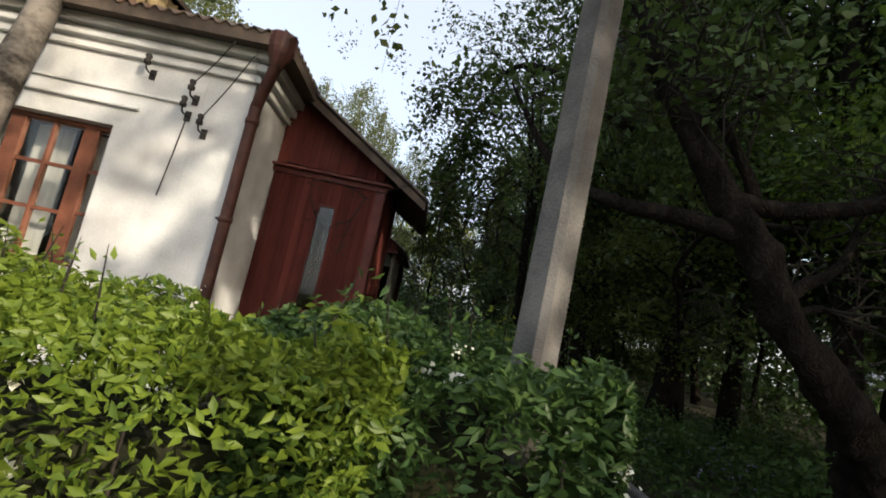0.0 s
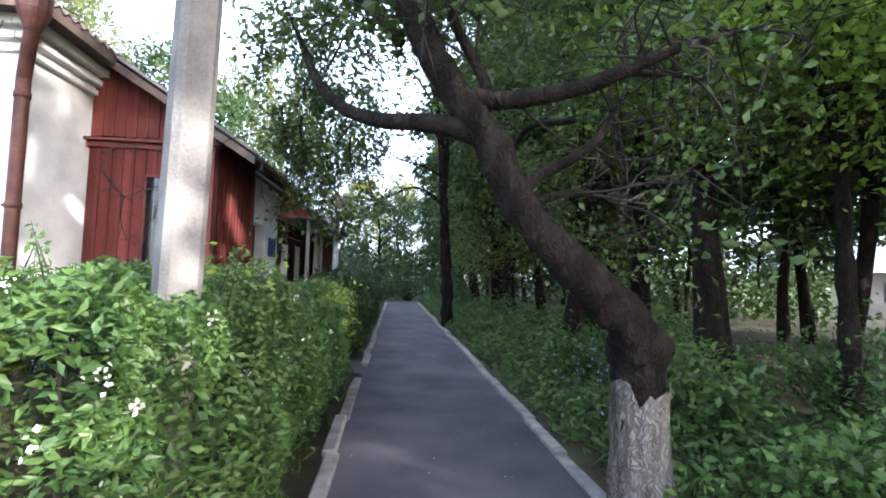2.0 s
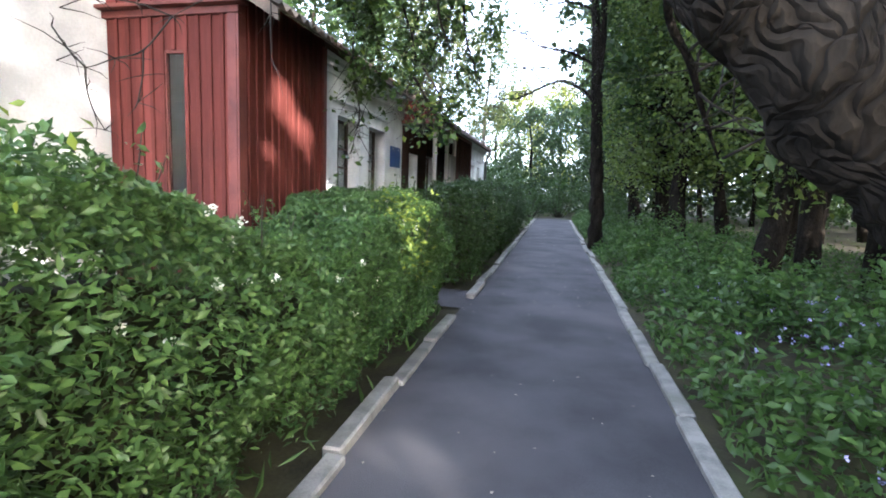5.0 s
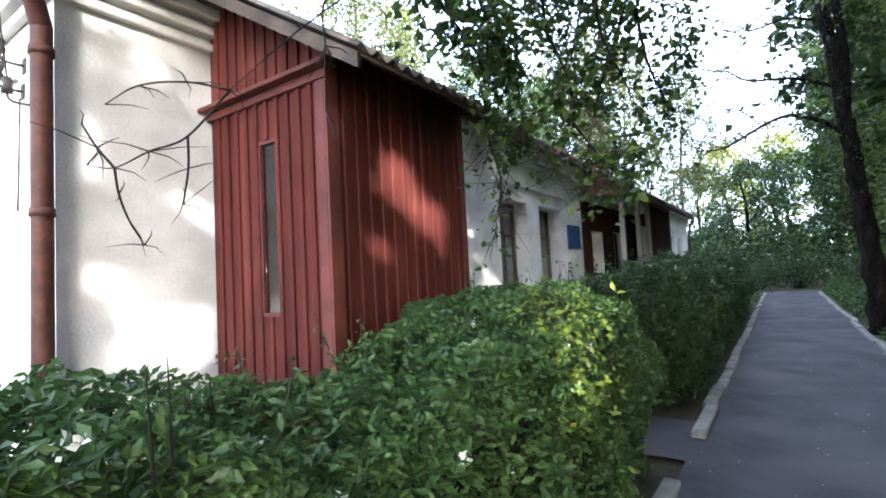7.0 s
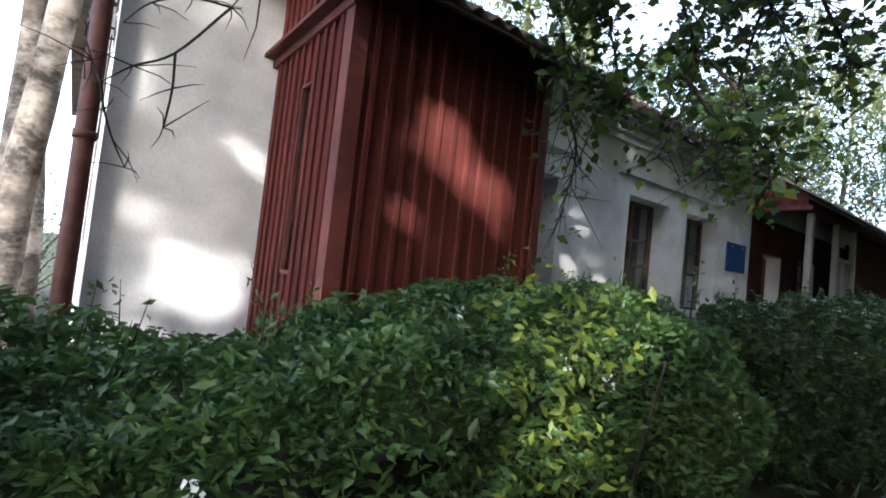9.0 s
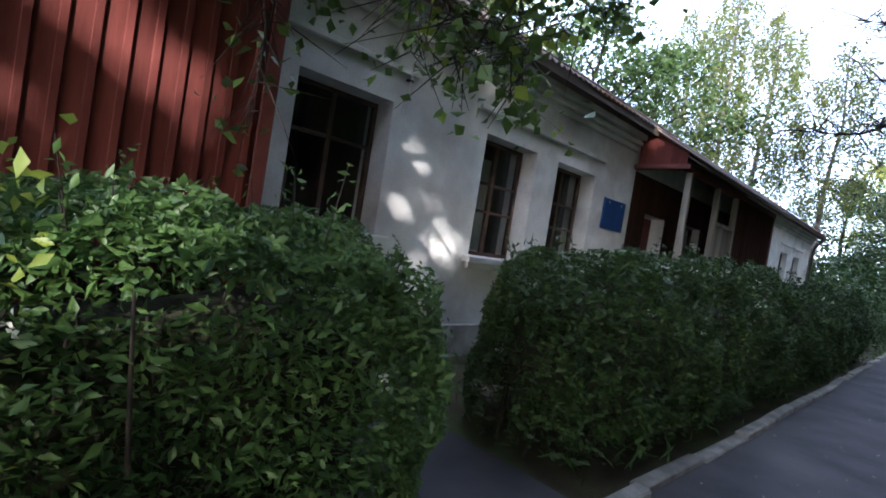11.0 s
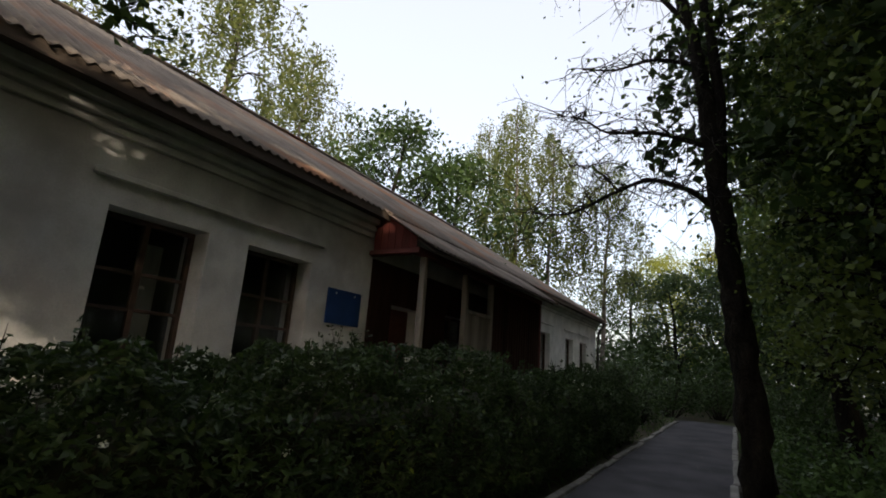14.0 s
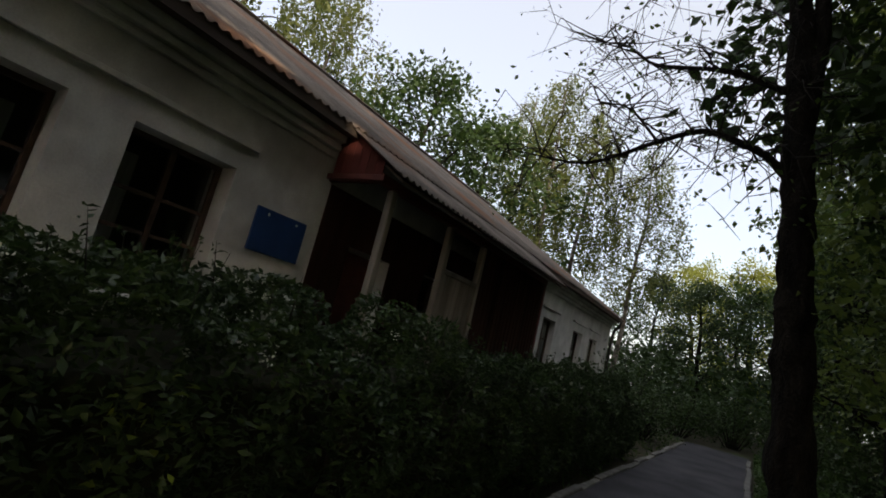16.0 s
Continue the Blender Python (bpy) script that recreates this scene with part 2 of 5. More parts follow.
def box(bm, x0, x1, y0, y1, z0, z1, bevel=0.0):
    m = Matrix.Translation(((x0 + x1) / 2, (y0 + y1) / 2, (z0 + z1) / 2)) @ Matrix.Diagonal((abs(x1 - x0), abs(y1 - y0), abs(z1 - z0), 1))
    made = bmesh.ops.create_cube(bm, size=1.0, matrix=m)["verts"]
    if bevel:
        edges = {e for v in made for e in v.link_edges}
        bmesh.ops.bevel(bm, geom=list(edges), offset=bevel, segments=1, affect="EDGES", profile=0.5)
    return bm


def boxes(*rows, bevel=0.0):
    bm = bmesh.new()
    for r in rows:
        box(bm, *r, bevel=bevel)
    return bm


def prism(bm, pts, lo, hi, axis):
    """A flat outline pushed along an axis. pts: pairs in the two other axes, in order."""
    def at(p, d):
        return {"x": (d, p[0], p[1]), "y": (p[0], d, p[1]), "z": (p[0], p[1], d)}[axis]
    a = [bm.verts.new(at(p, lo)) for p in pts]
    b = [bm.verts.new(at(p, hi)) for p in pts]
    bm.faces.new(a)
    bm.faces.new(b[::-1])
    for i in range(len(pts)):
        j = (i + 1) % len(pts)
        bm.faces.new((a[j], a[i], b[i], b[j]))
    bmesh.ops.recalc_face_normals(bm, faces=bm.faces)
    return bm


def tube_into(verts, faces, pts, radii, sides=8, rough=0.0, rnd=None):
    """Adds a tapered tube along pts to lists of verts and faces."""
    base = len(verts)
    pts = [Vector(p) for p in pts]
    side = None
    for i, p in enumerate(pts):
        way = (pts[min(i + 1, len(pts) - 1)] - pts[max(i - 1, 0)]).normalized()
        if side is None:
            side = way.orthogonal().normalized()
        side = (side - way * side.dot(way)).normalized()
        up = way.cross(side)
        for k in range(sides):
            a = 2 * math.pi * k / sides
            r = radii[i] * (1 + (rnd.uniform(-rough, rough) if rnd else 0))
            verts.append(tuple(p + (side * math.cos(a) + up * math.sin(a)) * r))
    for i in range(len(pts) - 1):
        for k in range(sides):
            a, b = base + i * sides + k, base + i * sides + (k + 1) % sides
            faces.append((a, b, b + sides, a + sides))
    faces.append(tuple(range(base + sides - 1, base - 1, -1)))
    end = base + (len(pts) - 1) * sides
    faces.append(tuple(range(end, end + sides)))


def raw_object(name, verts, faces, mat, parent=None, label="", smooth=True):
    me = bpy.data.meshes.new(name)
    me.from_pydata(verts, [], faces)
    me.materials.append(mat)
    if smooth:
        me.polygons.foreach_set("use_smooth", [True] * len(me.polygons))
    ob = new(name, me)
    if name in ("twigs", "stems", "branches", "limbs"):
        ob["kind"] = "stuff"
    if parent:
        ob.parent = parent
    if label:
        ob["label"] = label
    return ob


def smooth_line(pts, radii, steps=6):
    """Catmull-Rom points through pts, with radii."""
    p = [Vector(q) for q in pts]
    p = [p[0] * 2 - p[1]] + p + [p[-1] * 2 - p[-2]]
    out, rad = [], []
    for i in range(1, len(p) - 2):
        for s in range(steps):
            t = s / steps
            out.append(0.5 * ((2 * p[i]) + (p[i + 1] - p[i - 1]) * t + (2 * p[i - 1] - 5 * p[i] + 4 * p[i + 1] - p[i + 2]) * t * t
                              + (3 * p[i] - p[i - 1] - 3 * p[i + 1] + p[i + 2]) * t ** 3))
            rad.append(radii[i - 1] * (1 - t) + radii[i] * t)
    out.append(p[-2])
    rad.append(radii[-1])
    return out, rad


def leaves(name, centres, size, mat, parent=None, label="", seed=1, up=0.5, spread=0.4, droop=0.0, wide=0.5):
    """Leaves as folded blades of two triangles at the given places; up: how far they lie flat; droop: how far they hang."""
    g = np.random.RandomState(seed)
    c = np.asarray(centres, float)
    n = len(c)
    way = g.normal(size=(n, 3))
    way[:, 2] = way[:, 2] * (1 - up) - droop * 1.5
    way /= np.linalg.norm(way, axis=1)[:, None] + 1e-9
    nor = g.normal(size=(n, 3)) * (1 - up)
    nor[:, 2] += up * 1.4
    side = np.cross(way, nor)
    side /= np.linalg.norm(side, axis=1)[:, None] + 1e-9
    nrm = np.cross(side, way)
    s = (size * (1 + spread * g.uniform(-1, 1, n)))[:, None]
    v = np.empty((n, 4, 3))
    v[:, 0] = c - way * s * 0.5
    v[:, 1] = c + side * s * wide * 0.5 - way * s * 0.05 + nrm * s * 0.09
    v[:, 2] = c + way * s * 0.5 - nrm * s * 0.06
    v[:, 3] = c - side * s * wide * 0.5 - way * s * 0.05 + nrm * s * 0.09
    me = bpy.data.meshes.new(name)
    me.vertices.add(4 * n)
    me.vertices.foreach_set("co", v.ravel())
    k = np.arange(n) * 4
    tri = np.stack([k, k + 1, k + 2, k, k + 2, k + 3], 1).ravel()
    me.loops.add(6 * n)
    me.loops.foreach_set("vertex_index", tri.astype(np.int32))
    me.polygons.add(2 * n)
    me.polygons.foreach_set("loop_start", np.arange(0, 6 * n, 3, dtype=np.int32))
    me.update(calc_edges=True)
    me.validate()
    me.materials.append(mat)
    ob = new(name, me)
    if parent:
        ob.parent = parent
    if label:
        ob["label"] = label
    if parent:
        ob["kind"] = "stuff"
    return ob


def structure(ob, label, category):
    return tagged(ob, label, category, kind="structure")


# ---- ground, path, kerbs ----
def build_ground():
    bm = bmesh.new()
    xs = [-400, -120, -40, -20] + [-12 + i * 0.75 for i in range(57)] + [45, 120, 400]
    ys = [-400, -120, -40, -20] + [-12 + i * 0.75 for i in range(81)] + [70, 160, 400]
    grid = []
    for y in ys:
        row = []
        for x in xs:
            near = min(abs(x - 3.8) - 1.05, 30)
            rise = 0.0 if near < 0 else min(near, 3) / 3 * 0.07 * noise.noise((x * 0.5, y * 0.5, 0))
            row.append(bm.verts.new((x, y, -0.03 + rise if abs(x) < 60 and abs(y) < 80 else -0.03)))
        grid.append(row)
    for j in range(len(ys) - 1):
        for i in range(len(xs) - 1):
            bm.faces.new((grid[j][i], grid[j][i + 1], grid[j + 1][i + 1], grid[j + 1][i]))
    structure(mesh_object("ground", bm, M_SOIL, smooth=True), "dark woodland soil with leaf litter and moss", "ground")


build_ground()

KERB_L, KERB_R = 2.87, 4.76


def build_path():
    bm = bmesh.new()
    cols, rows = 8, 120
    grid = []
    for j in range(rows + 1):
        y = -14 + j * 40 / rows
        row = []
        for i in range(cols + 1):
            x = KERB_L + (KERB_R - KERB_L) * i / cols
            z = 0.004 + 0.012 * math.sin(math.pi * i / cols) + 0.006 * noise.noise((x * 1.3, y * 1.3, 3))
            row.append(bm.verts.new((x, y, z)))
        grid.append(row)
    for j in range(rows):
        for i in range(cols):
            bm.faces.new((grid[j][i], grid[j][i + 1], grid[j + 1][i + 1], grid[j + 1][i]))
    structure(mesh_object("pavement", bm, M_ASPHALT, smooth=True), "narrow worn asphalt footpath between kerbs", "path")
    bm = bmesh.new()
    g2 = [[bm.verts.new((x, y, 0.006 + 0.008 * noise.noise((x, y, 5)))) for x in (0.75, 1.2, 1.7, 2.2, 2.9)] for y in (2.95, 3.3, 3.65, 4.0)]
    for j in range(3):
        for i in range(4):
            bm.faces.new((g2[j][i], g2[j][i + 1], g2[j + 1][i + 1], g2[j + 1][i]))
    structure(mesh_object("side_path", bm, M_ASPHALT, smooth=True), "short asphalt branch path leading to the house", "path")


build_path()


# ---- the house ----
LEN, DEEP, EAVE, SLOPE, OVER = 24.4, 7.6, 3.68, 0.64, 0.36
house = thing("house", -3.5, 12, 0)
house.matrix_world = Matrix.Identity(4)
tagged(house, "long old whitewashed single-storey house with corrugated roof", "house")

EAST = [(3.28, 4.3, 1.27, 2.6), (5.7, 6.72, 1.19, 2.66), (7.23, 8.25, 1.19, 2.66), (10.1, 11.0, 0.25, 2.35), (11.9, 12.9, 1.2, 2.4),
        (17.5, 18.45, 1.2, 2.62), (20.1, 21.05, 1.2, 2.62), (21.9, 22.85, 1.2, 2.62)]
SOUTH = [(-2.48, -1.2, 1.24, 2.62), (-5.9, -4.6, 1.24, 2.62)]


def wall_with_holes(lo, hi, top, holes, thick, along):
    """A wall with openings; along 'y': its face at x = 0; along 'x': its face at y = 0."""
    bm = bmesh.new()
    us = sorted({lo, hi, *(h[0] for h in holes), *(h[1] for h in holes)})
    zs = sorted({-0.1, top, *(h[2] for h in holes), *(h[3] for h in holes)})
    seen = {}

    def vert(u, z, d):
        key = (u, z, d)
        if key not in seen:
            seen[key] = bm.verts.new((-d, u, z) if along == "y" else (u, d, z))
        return seen[key]

    def solid(i, k):
        if not (0 <= i < len(us) - 1 and 0 <= k < len(zs) - 1):
            return False
        u, z = (us[i] + us[i + 1]) / 2, (zs[k] + zs[k + 1]) / 2
        return not any(a < u < b and c < z < d for a, b, c, d in holes)
    for i in range(len(us) - 1):
        for k in range(len(zs) - 1):
            if not solid(i, k):
                continue
            a, b, c, d = us[i], us[i + 1], zs[k], zs[k + 1]
            for dep in (0, thick):
                bm.faces.new((vert(a, c, dep), vert(b, c, dep), vert(b, d, dep), vert(a, d, dep)))
            for di, dk, p, q in ((-1, 0, (a, c), (a, d)), (1, 0, (b, c), (b, d)), (0, -1, (a, c), (b, c)), (0, 1, (a, d), (b, d))):
                if not solid(i + di, k + dk):
                    bm.faces.new((vert(*p, 0), vert(*q, 0), vert(*q, thick), vert(*p, thick)))
    bmesh.ops.recalc_face_normals(bm, faces=bm.faces)
    return bm


part("wall", wall_with_holes(0.0, LEN, EAVE - 0.02, EAST, 0.45, "y"), M_WALL, house)
part("wall", wall_with_holes(-DEEP, -0.452, EAVE - 0.02, SOUTH, 0.45, "x"), M_WALL, house)
part("wall", boxes((-DEEP - 0.45, -DEEP - 0.002, 0, LEN, -0.1, EAVE - 0.02)), M_WALL, house)
part("wall", boxes((-DEEP, -0.452, LEN - 0.45, LEN, -0.1, EAVE - 0.02)), M_WALL, house)
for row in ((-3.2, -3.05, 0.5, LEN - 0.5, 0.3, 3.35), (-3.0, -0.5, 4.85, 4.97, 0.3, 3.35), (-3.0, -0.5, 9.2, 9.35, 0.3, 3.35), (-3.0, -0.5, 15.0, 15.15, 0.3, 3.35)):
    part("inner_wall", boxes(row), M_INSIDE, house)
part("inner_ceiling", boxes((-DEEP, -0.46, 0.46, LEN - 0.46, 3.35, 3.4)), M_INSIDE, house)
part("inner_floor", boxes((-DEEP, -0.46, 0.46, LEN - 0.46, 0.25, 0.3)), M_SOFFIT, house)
for row in ((0.002, 0.06, -0.06, 9.35, -0.1, 0.36), (0.002, 0.06, 15.2, LEN + 0.05, -0.1, 0.36), (-DEEP, 0.002, -0.06, -0.002, -0.1, 0.36)):
    part("plinth", boxes(row, bevel=0.01), M_PLINTH, house, "grey rendered plinth")


for d, z0, z1 in ((0.06, 3.30, 3.36), (0.03, 3.362, 3.395), (0.11, 3.397, 3.465), (0.06, 3.467, 3.5), (0.16, 3.502, 3.6)):
    part("cornice", boxes((0.001, d, -d, 9.42, z0, z1), bevel=0.008), M_WALL, house)
    part("cornice", boxes((0.001, d, 15.2, LEN + d, z0, z1), bevel=0.008), M_WALL, house)
    part("cornice", boxes((-DEEP, -0.001, -d, -0.001, z0, z1), bevel=0.008), M_WALL, house)
part("lintel_moulding", boxes((0.001, 0.055, 5.5, 8.42, 2.90, 2.955), bevel=0.006), M_WALL, house)
part("lintel_moulding", boxes((0.001, 0.055, 2.9, 4.5, 2.90, 2.955), bevel=0.006), M_WALL, house)
for a, b in ((17.3, 18.65), (19.9, 21.25), (21.7, 23.05)):
    part("lintel_moulding", boxes((0.001, 0.055, a, b, 2.86, 2.92), bevel=0.006), M_WALL, house)
part("lintel_moulding", boxes((-2.8, -1.0, -0.05, -0.001, 2.80, 2.83), (-6.2, -0.62, -0.035, -0.001, 2.955, 2.98), bevel=0.005), M_WALL, house)


def corrugated(x_eave, x_top, y0, y1, z_eave, slope, hip0=0.0, hip1=0.0, turned=False, rows=4, thick=0.012):
    """Wavy sheets; hip: how far the top edge draws in at either end. turned: runs along x with its eave at y."""
    bm = bmesh.new()
    run = abs(x_top - x_eave)
    count = int((y1 - y0) / 0.13 * 6)
    cols = []
    for i in range(count + 1):
        y = y0 + (y1 - y0) * i / count
        s = 1.0
        if hip0:
            s = min(s, max(0.02, (y - y0) / hip0))
        if hip1:
            s = min(s, max(0.02, (y1 - y) / hip1))
        lift = 0.022 * math.cos(2 * math.pi * y / 0.13)
        col = []
        for k in range(rows + 1):
            d = run * s * k / rows
            x = x_eave + (d if x_top > x_eave else -d)
            z = z_eave + d * slope + lift + 0.012 * noise.noise((x * 0.6, y * 0.35, 1))
            p = (y, x, z) if turned else (x, y, z)
            col.append(bm.verts.new(p))
        cols.append(col)
    for a, b in zip(cols, cols[1:]):
        for k in range(rows):
            bm.faces.new((a[k], b[k], b[k + 1], a[k + 1]))
    made = bmesh.ops.extrude_face_region(bm, geom=list(bm.faces))["geom"]
    for v in made:
        if isinstance(v, bmesh.types.BMVert):
            v.co.z -= thick
    bmesh.ops.recalc_face_normals(bm, faces=bm.faces)
    return bm


MID = -DEEP / 2 - 0.22
HALF = OVER - MID
HIP = HALF * SLOPE / 0.45      # the end slopes lie flatter
part("roof", corrugated(OVER, MID, -OVER, LEN + OVER, EAVE, SLOPE, HIP, HALF), M_ROOF, house, smooth=True)
part("roof", corrugated(2 * MID - OVER, MID, -OVER, LEN + OVER, EAVE, SLOPE, HIP, HALF), M_ROOF, house, smooth=True)
part("roof", corrugated(-OVER, HIP - OVER, 2 * MID - OVER, OVER, EAVE, 0.45, HALF, HALF, turned=True), M_ROOF, house, smooth=True)
part("roof", corrugated(LEN + OVER, LEN + OVER - HALF, 2 * MID - OVER, OVER, EAVE, SLOPE, HALF, HALF, turned=True), M_ROOF, house, smooth=True)
part("roof_ridge", boxes((MID - 0.1, MID + 0.1, HIP - OVER, LEN + OVER - HALF, EAVE + HALF * SLOPE - 0.01, EAVE + HALF * SLOPE + 0.05), bevel=0.03), M_ROOF, house)
part("soffit", boxes((0.142, OVER - 0.04, -OVER + 0.04, LEN + 0.3, 3.585, 3.61), (-DEEP, 0.141, -OVER + 0.04, -0.142, 3.585, 3.61)), M_SOFFIT, house)
part("fascia", boxes((OVER - 0.04, OVER - 0.015, -OVER + 0.02, LEN + 0.3, 3.56, 3.68), (-DEEP, OVER - 0.042, -OVER + 0.02, -OVER + 0.042, 3.56, 3.68)), M_SOFFIT, house)


def dormer(cx, y, z):
    """A small vent gable of bleached boards under its own ragged little roof."""
    ob = part("dormer", prism(bmesh.new(), [(cx - 0.5, z), (cx + 0.5, z), (cx, z + 0.42)], y, y + 0.04, "y"), M_OLDPANEL, house, "bleached wooden vent gable")
    for k in range(7):
        a = cx - 0.42 + k * 0.12
        top = z + 0.40 * (1 - abs(a + 0.055 - cx) / 0.5)
        part("board", boxes((a, a + 0.11, y - 0.018, y - 0.002, z, max(z + 0.05, top)), bevel=0.003), M_OLDPANEL, ob)
    part("dormer_roof", prism(bmesh.new(), [(cx - 0.66, z - 0.04), (cx, z + 0.47), (cx + 0.66, z - 0.04), (cx + 0.66, z + 0.01), (cx, z + 0.53), (cx - 0.66, z + 0.01)], y - 0.16, y + 1.5, "y"), M_SOFFIT, ob)


dormer(-1.75, 0.62, 4.14)


def window(lo, hi, z0, z1, side, uprights, bars, back=0.2, mat=M_FRAME, wide=0.055, sill=True, skip=()):
    """A wooden window in an opening. side 'e': in the long wall; 's': in the end wall. uprights and bars: fractions; bars per field."""
    def place(a, b, d0, d1, c0, c1):
        return (-d1, -d0, a, b, c0, c1) if side == "e" else (a, b, d0, d1, c0, c1)
    e = 0.003
    bm = boxes(place(lo + e, hi - e, back, back + 0.07, z1 - wide, z1 - e), place(lo + e, hi - e, back, back + 0.07, z0 + e, z0 + wide),
               place(lo + e, lo + wide, back, back + 0.07, z0 + wide, z1 - wide), place(hi - wide, hi - e, back, back + 0.07, z0 + wide, z1 - wide), bevel=0.004)
    win = part("window", bm, mat, house, "old brown wooden window")
    inner0, inner1, b0, b1 = lo + wide, hi - wide, z0 + wide, z1 - wide
    cuts = [inner0] + [inner0 + (inner1 - inner0) * u for u, _ in uprights] + [inner1]
    thick = [0] + [w for _, w in uprights] + [0]
    for (u, w), x in zip(uprights, cuts[1:-1]):
        part("mullion", boxes(place(x - w / 2, x + w / 2, back + 0.005, back + 0.065, b0, b1), bevel=0.004), mat, win)
    for i in range(len(cuts) - 1):
        a, b = cuts[i] + thick[i] / 2, cuts[i + 1] - thick[i + 1] / 2
        levels = [b0] + [b0 + (b1 - b0) * f for f in bars[i]] + [b1]
        for f in levels[1:-1]:
            part("glazing_bar", boxes(place(a, b, back + 0.012, back + 0.055, f - 0.018, f + 0.018), bevel=0.003), mat, win)
        for k in range(len(levels) - 1):
            if (i, k) in skip:
                continue
            pane = part("pane", boxes(place(a + 0.002, b - 0.002, back + 0.03, back + 0.034, levels[k] + 0.019, levels[k + 1] - 0.019)), M_GLASS, win)
            pane.visible_shadow = False
    if sill:
        if side == "e":
            bm = boxes((-back + 0.002, 0.13, lo - 0.1, hi + 0.1, z0 - 0.075, z0 - 0.002), (0.002, 0.07, lo - 0.06, hi + 0.06, z0 - 0.15, z0 - 0.078), bevel=0.008)
        else:
            bm = boxes((lo - 0.1, hi + 0.1, -0.12, back - 0.002, z0 - 0.075, z0 - 0.002), bevel=0.008)
        part("sill", bm, M_WALL, win, "whitewashed masonry sill")
    return win


window(*EAST[0], "e", [(0.5, 0.05)], [[0.66], [0.66]], back=0.26, skip=((0, 0), (1, 0)), mat=M_DARKFRAME, wide=0.045)
for h in (EAST[1], EAST[2]):
    window(*h, "e", [(0.5, 0.06)], [[0.38, 0.64], [0.38, 0.64]], back=0.24, mat=M_DARKFRAME, wide=0.05)
for h in EAST[5:]:
    window(*h, "e", [(0.5, 0.06)], [[0.64], [0.64]], back=0.15, mat=M_DARKFRAME)
window(*EAST[4], "e", [(0.5, 0.06)], [[0.64], [0.64]], back=0.15, sill=False, mat=M_DARKFRAME)
for h in SOUTH:
    window(*h, "s", [(0.2, 0.15), (0.5, 0.035), (0.8, 0.15)], [[0.36, 0.68], [0.34, 0.68], [0.34, 0.68], [0.36, 0.68]], back=0.14, wide=0.045)
part("curtain", boxes((-2.28, -1.9, 0.5, 0.52, 1.25, 2.6), (-1.7, -1.4, 0.5, 0.52, 1.25, 2.6), bevel=0.004), M_CURTAIN, house, "dusty white curtain")
part("curtain", boxes((-0.62, -0.6, 6.35, 6.6, 1.2, 2.5), (-0.62, -0.6, 7.4, 7.6, 1.2, 2.5), bevel=0.004), M_CURTAIN, house, "dusty white curtain")
door = part("door", boxes((-0.30, -0.24, 10.12, 10.98, 0.26, 2.33), (-0.24, -0.215, 10.2, 10.9, 0.4, 1.1), (-0.24, -0.215, 10.2, 10.9, 1.3, 2.2), bevel=0.006), M_TRIM, house,
            "closed dark red panelled door")
part("door_handle", boxes((-0.215, -0.15, 10.86, 10.9, 1.2, 1.23), bevel=0.008), M_IRON, door)


def drainpipe(x, y):
    pipe = thing("drainpipe", 0, 0, 0)
    pts, rad = smooth_line([(x, y, 0.2), (x, y, 1.5), (x, y, 2.9), (x + 0.01, y - 0.01, 3.08), (x + 0.12, y - 0.13, 3.34), (x + 0.15, y - 0.16, 3.42)], [0.055] * 6, 6)
    v, f = [], []
    tube_into(v, f, pts, rad, 12)
    raw_object("pipe", v, f, M_PIPE, pipe)
    v, f = [], []
    tube_into(v, f, [(x + 0.15, y - 0.16, 3.40), (x + 0.16, y - 0.17, 3.52), (x + 0.16, y - 0.17, 3.56), (x + 0.16, y - 0.17, 3.70)], [0.06, 0.11, 0.125, 0.13], 12)
    raw_object("funnel", v, f, M_PIPE, pipe, smooth=False)
    for z in (0.7, 1.95, 2.9):
        v, f = [], []
        tube_into(v, f, [(x, y, z - 0.025), (x, y, z + 0.025)], [0.064, 0.064], 12)
        raw_object("collar", v, f, M_PIPE, pipe)
    part("bracket", boxes((x - 0.09, x - 0.04, y - 0.01, y + 0.06, 1.94, 1.96)), M_IRON, pipe)
    return tagged(pipe, "rusty red-brown sheet-metal drainpipe at the house corner", "drainpipe")


drainpipe(0.09, -0.09)
far_pipe = thing("drainpipe", 0, 0, 0)
_v, _f = [], []
tube_into(_v, _f, *smooth_line([(0.12, LEN - 0.1, 0.2), (0.12, LEN - 0.1, 2.9), (0.3, LEN - 0.05, 3.4), (0.34, LEN - 0.05, 3.6)], [0.055] * 4, 5), 10)
raw_object("pipe", _v, _f, M_IRON, far_pipe)
tagged(far_pipe, "dark drainpipe at the far corner of the house", "drainpipe")

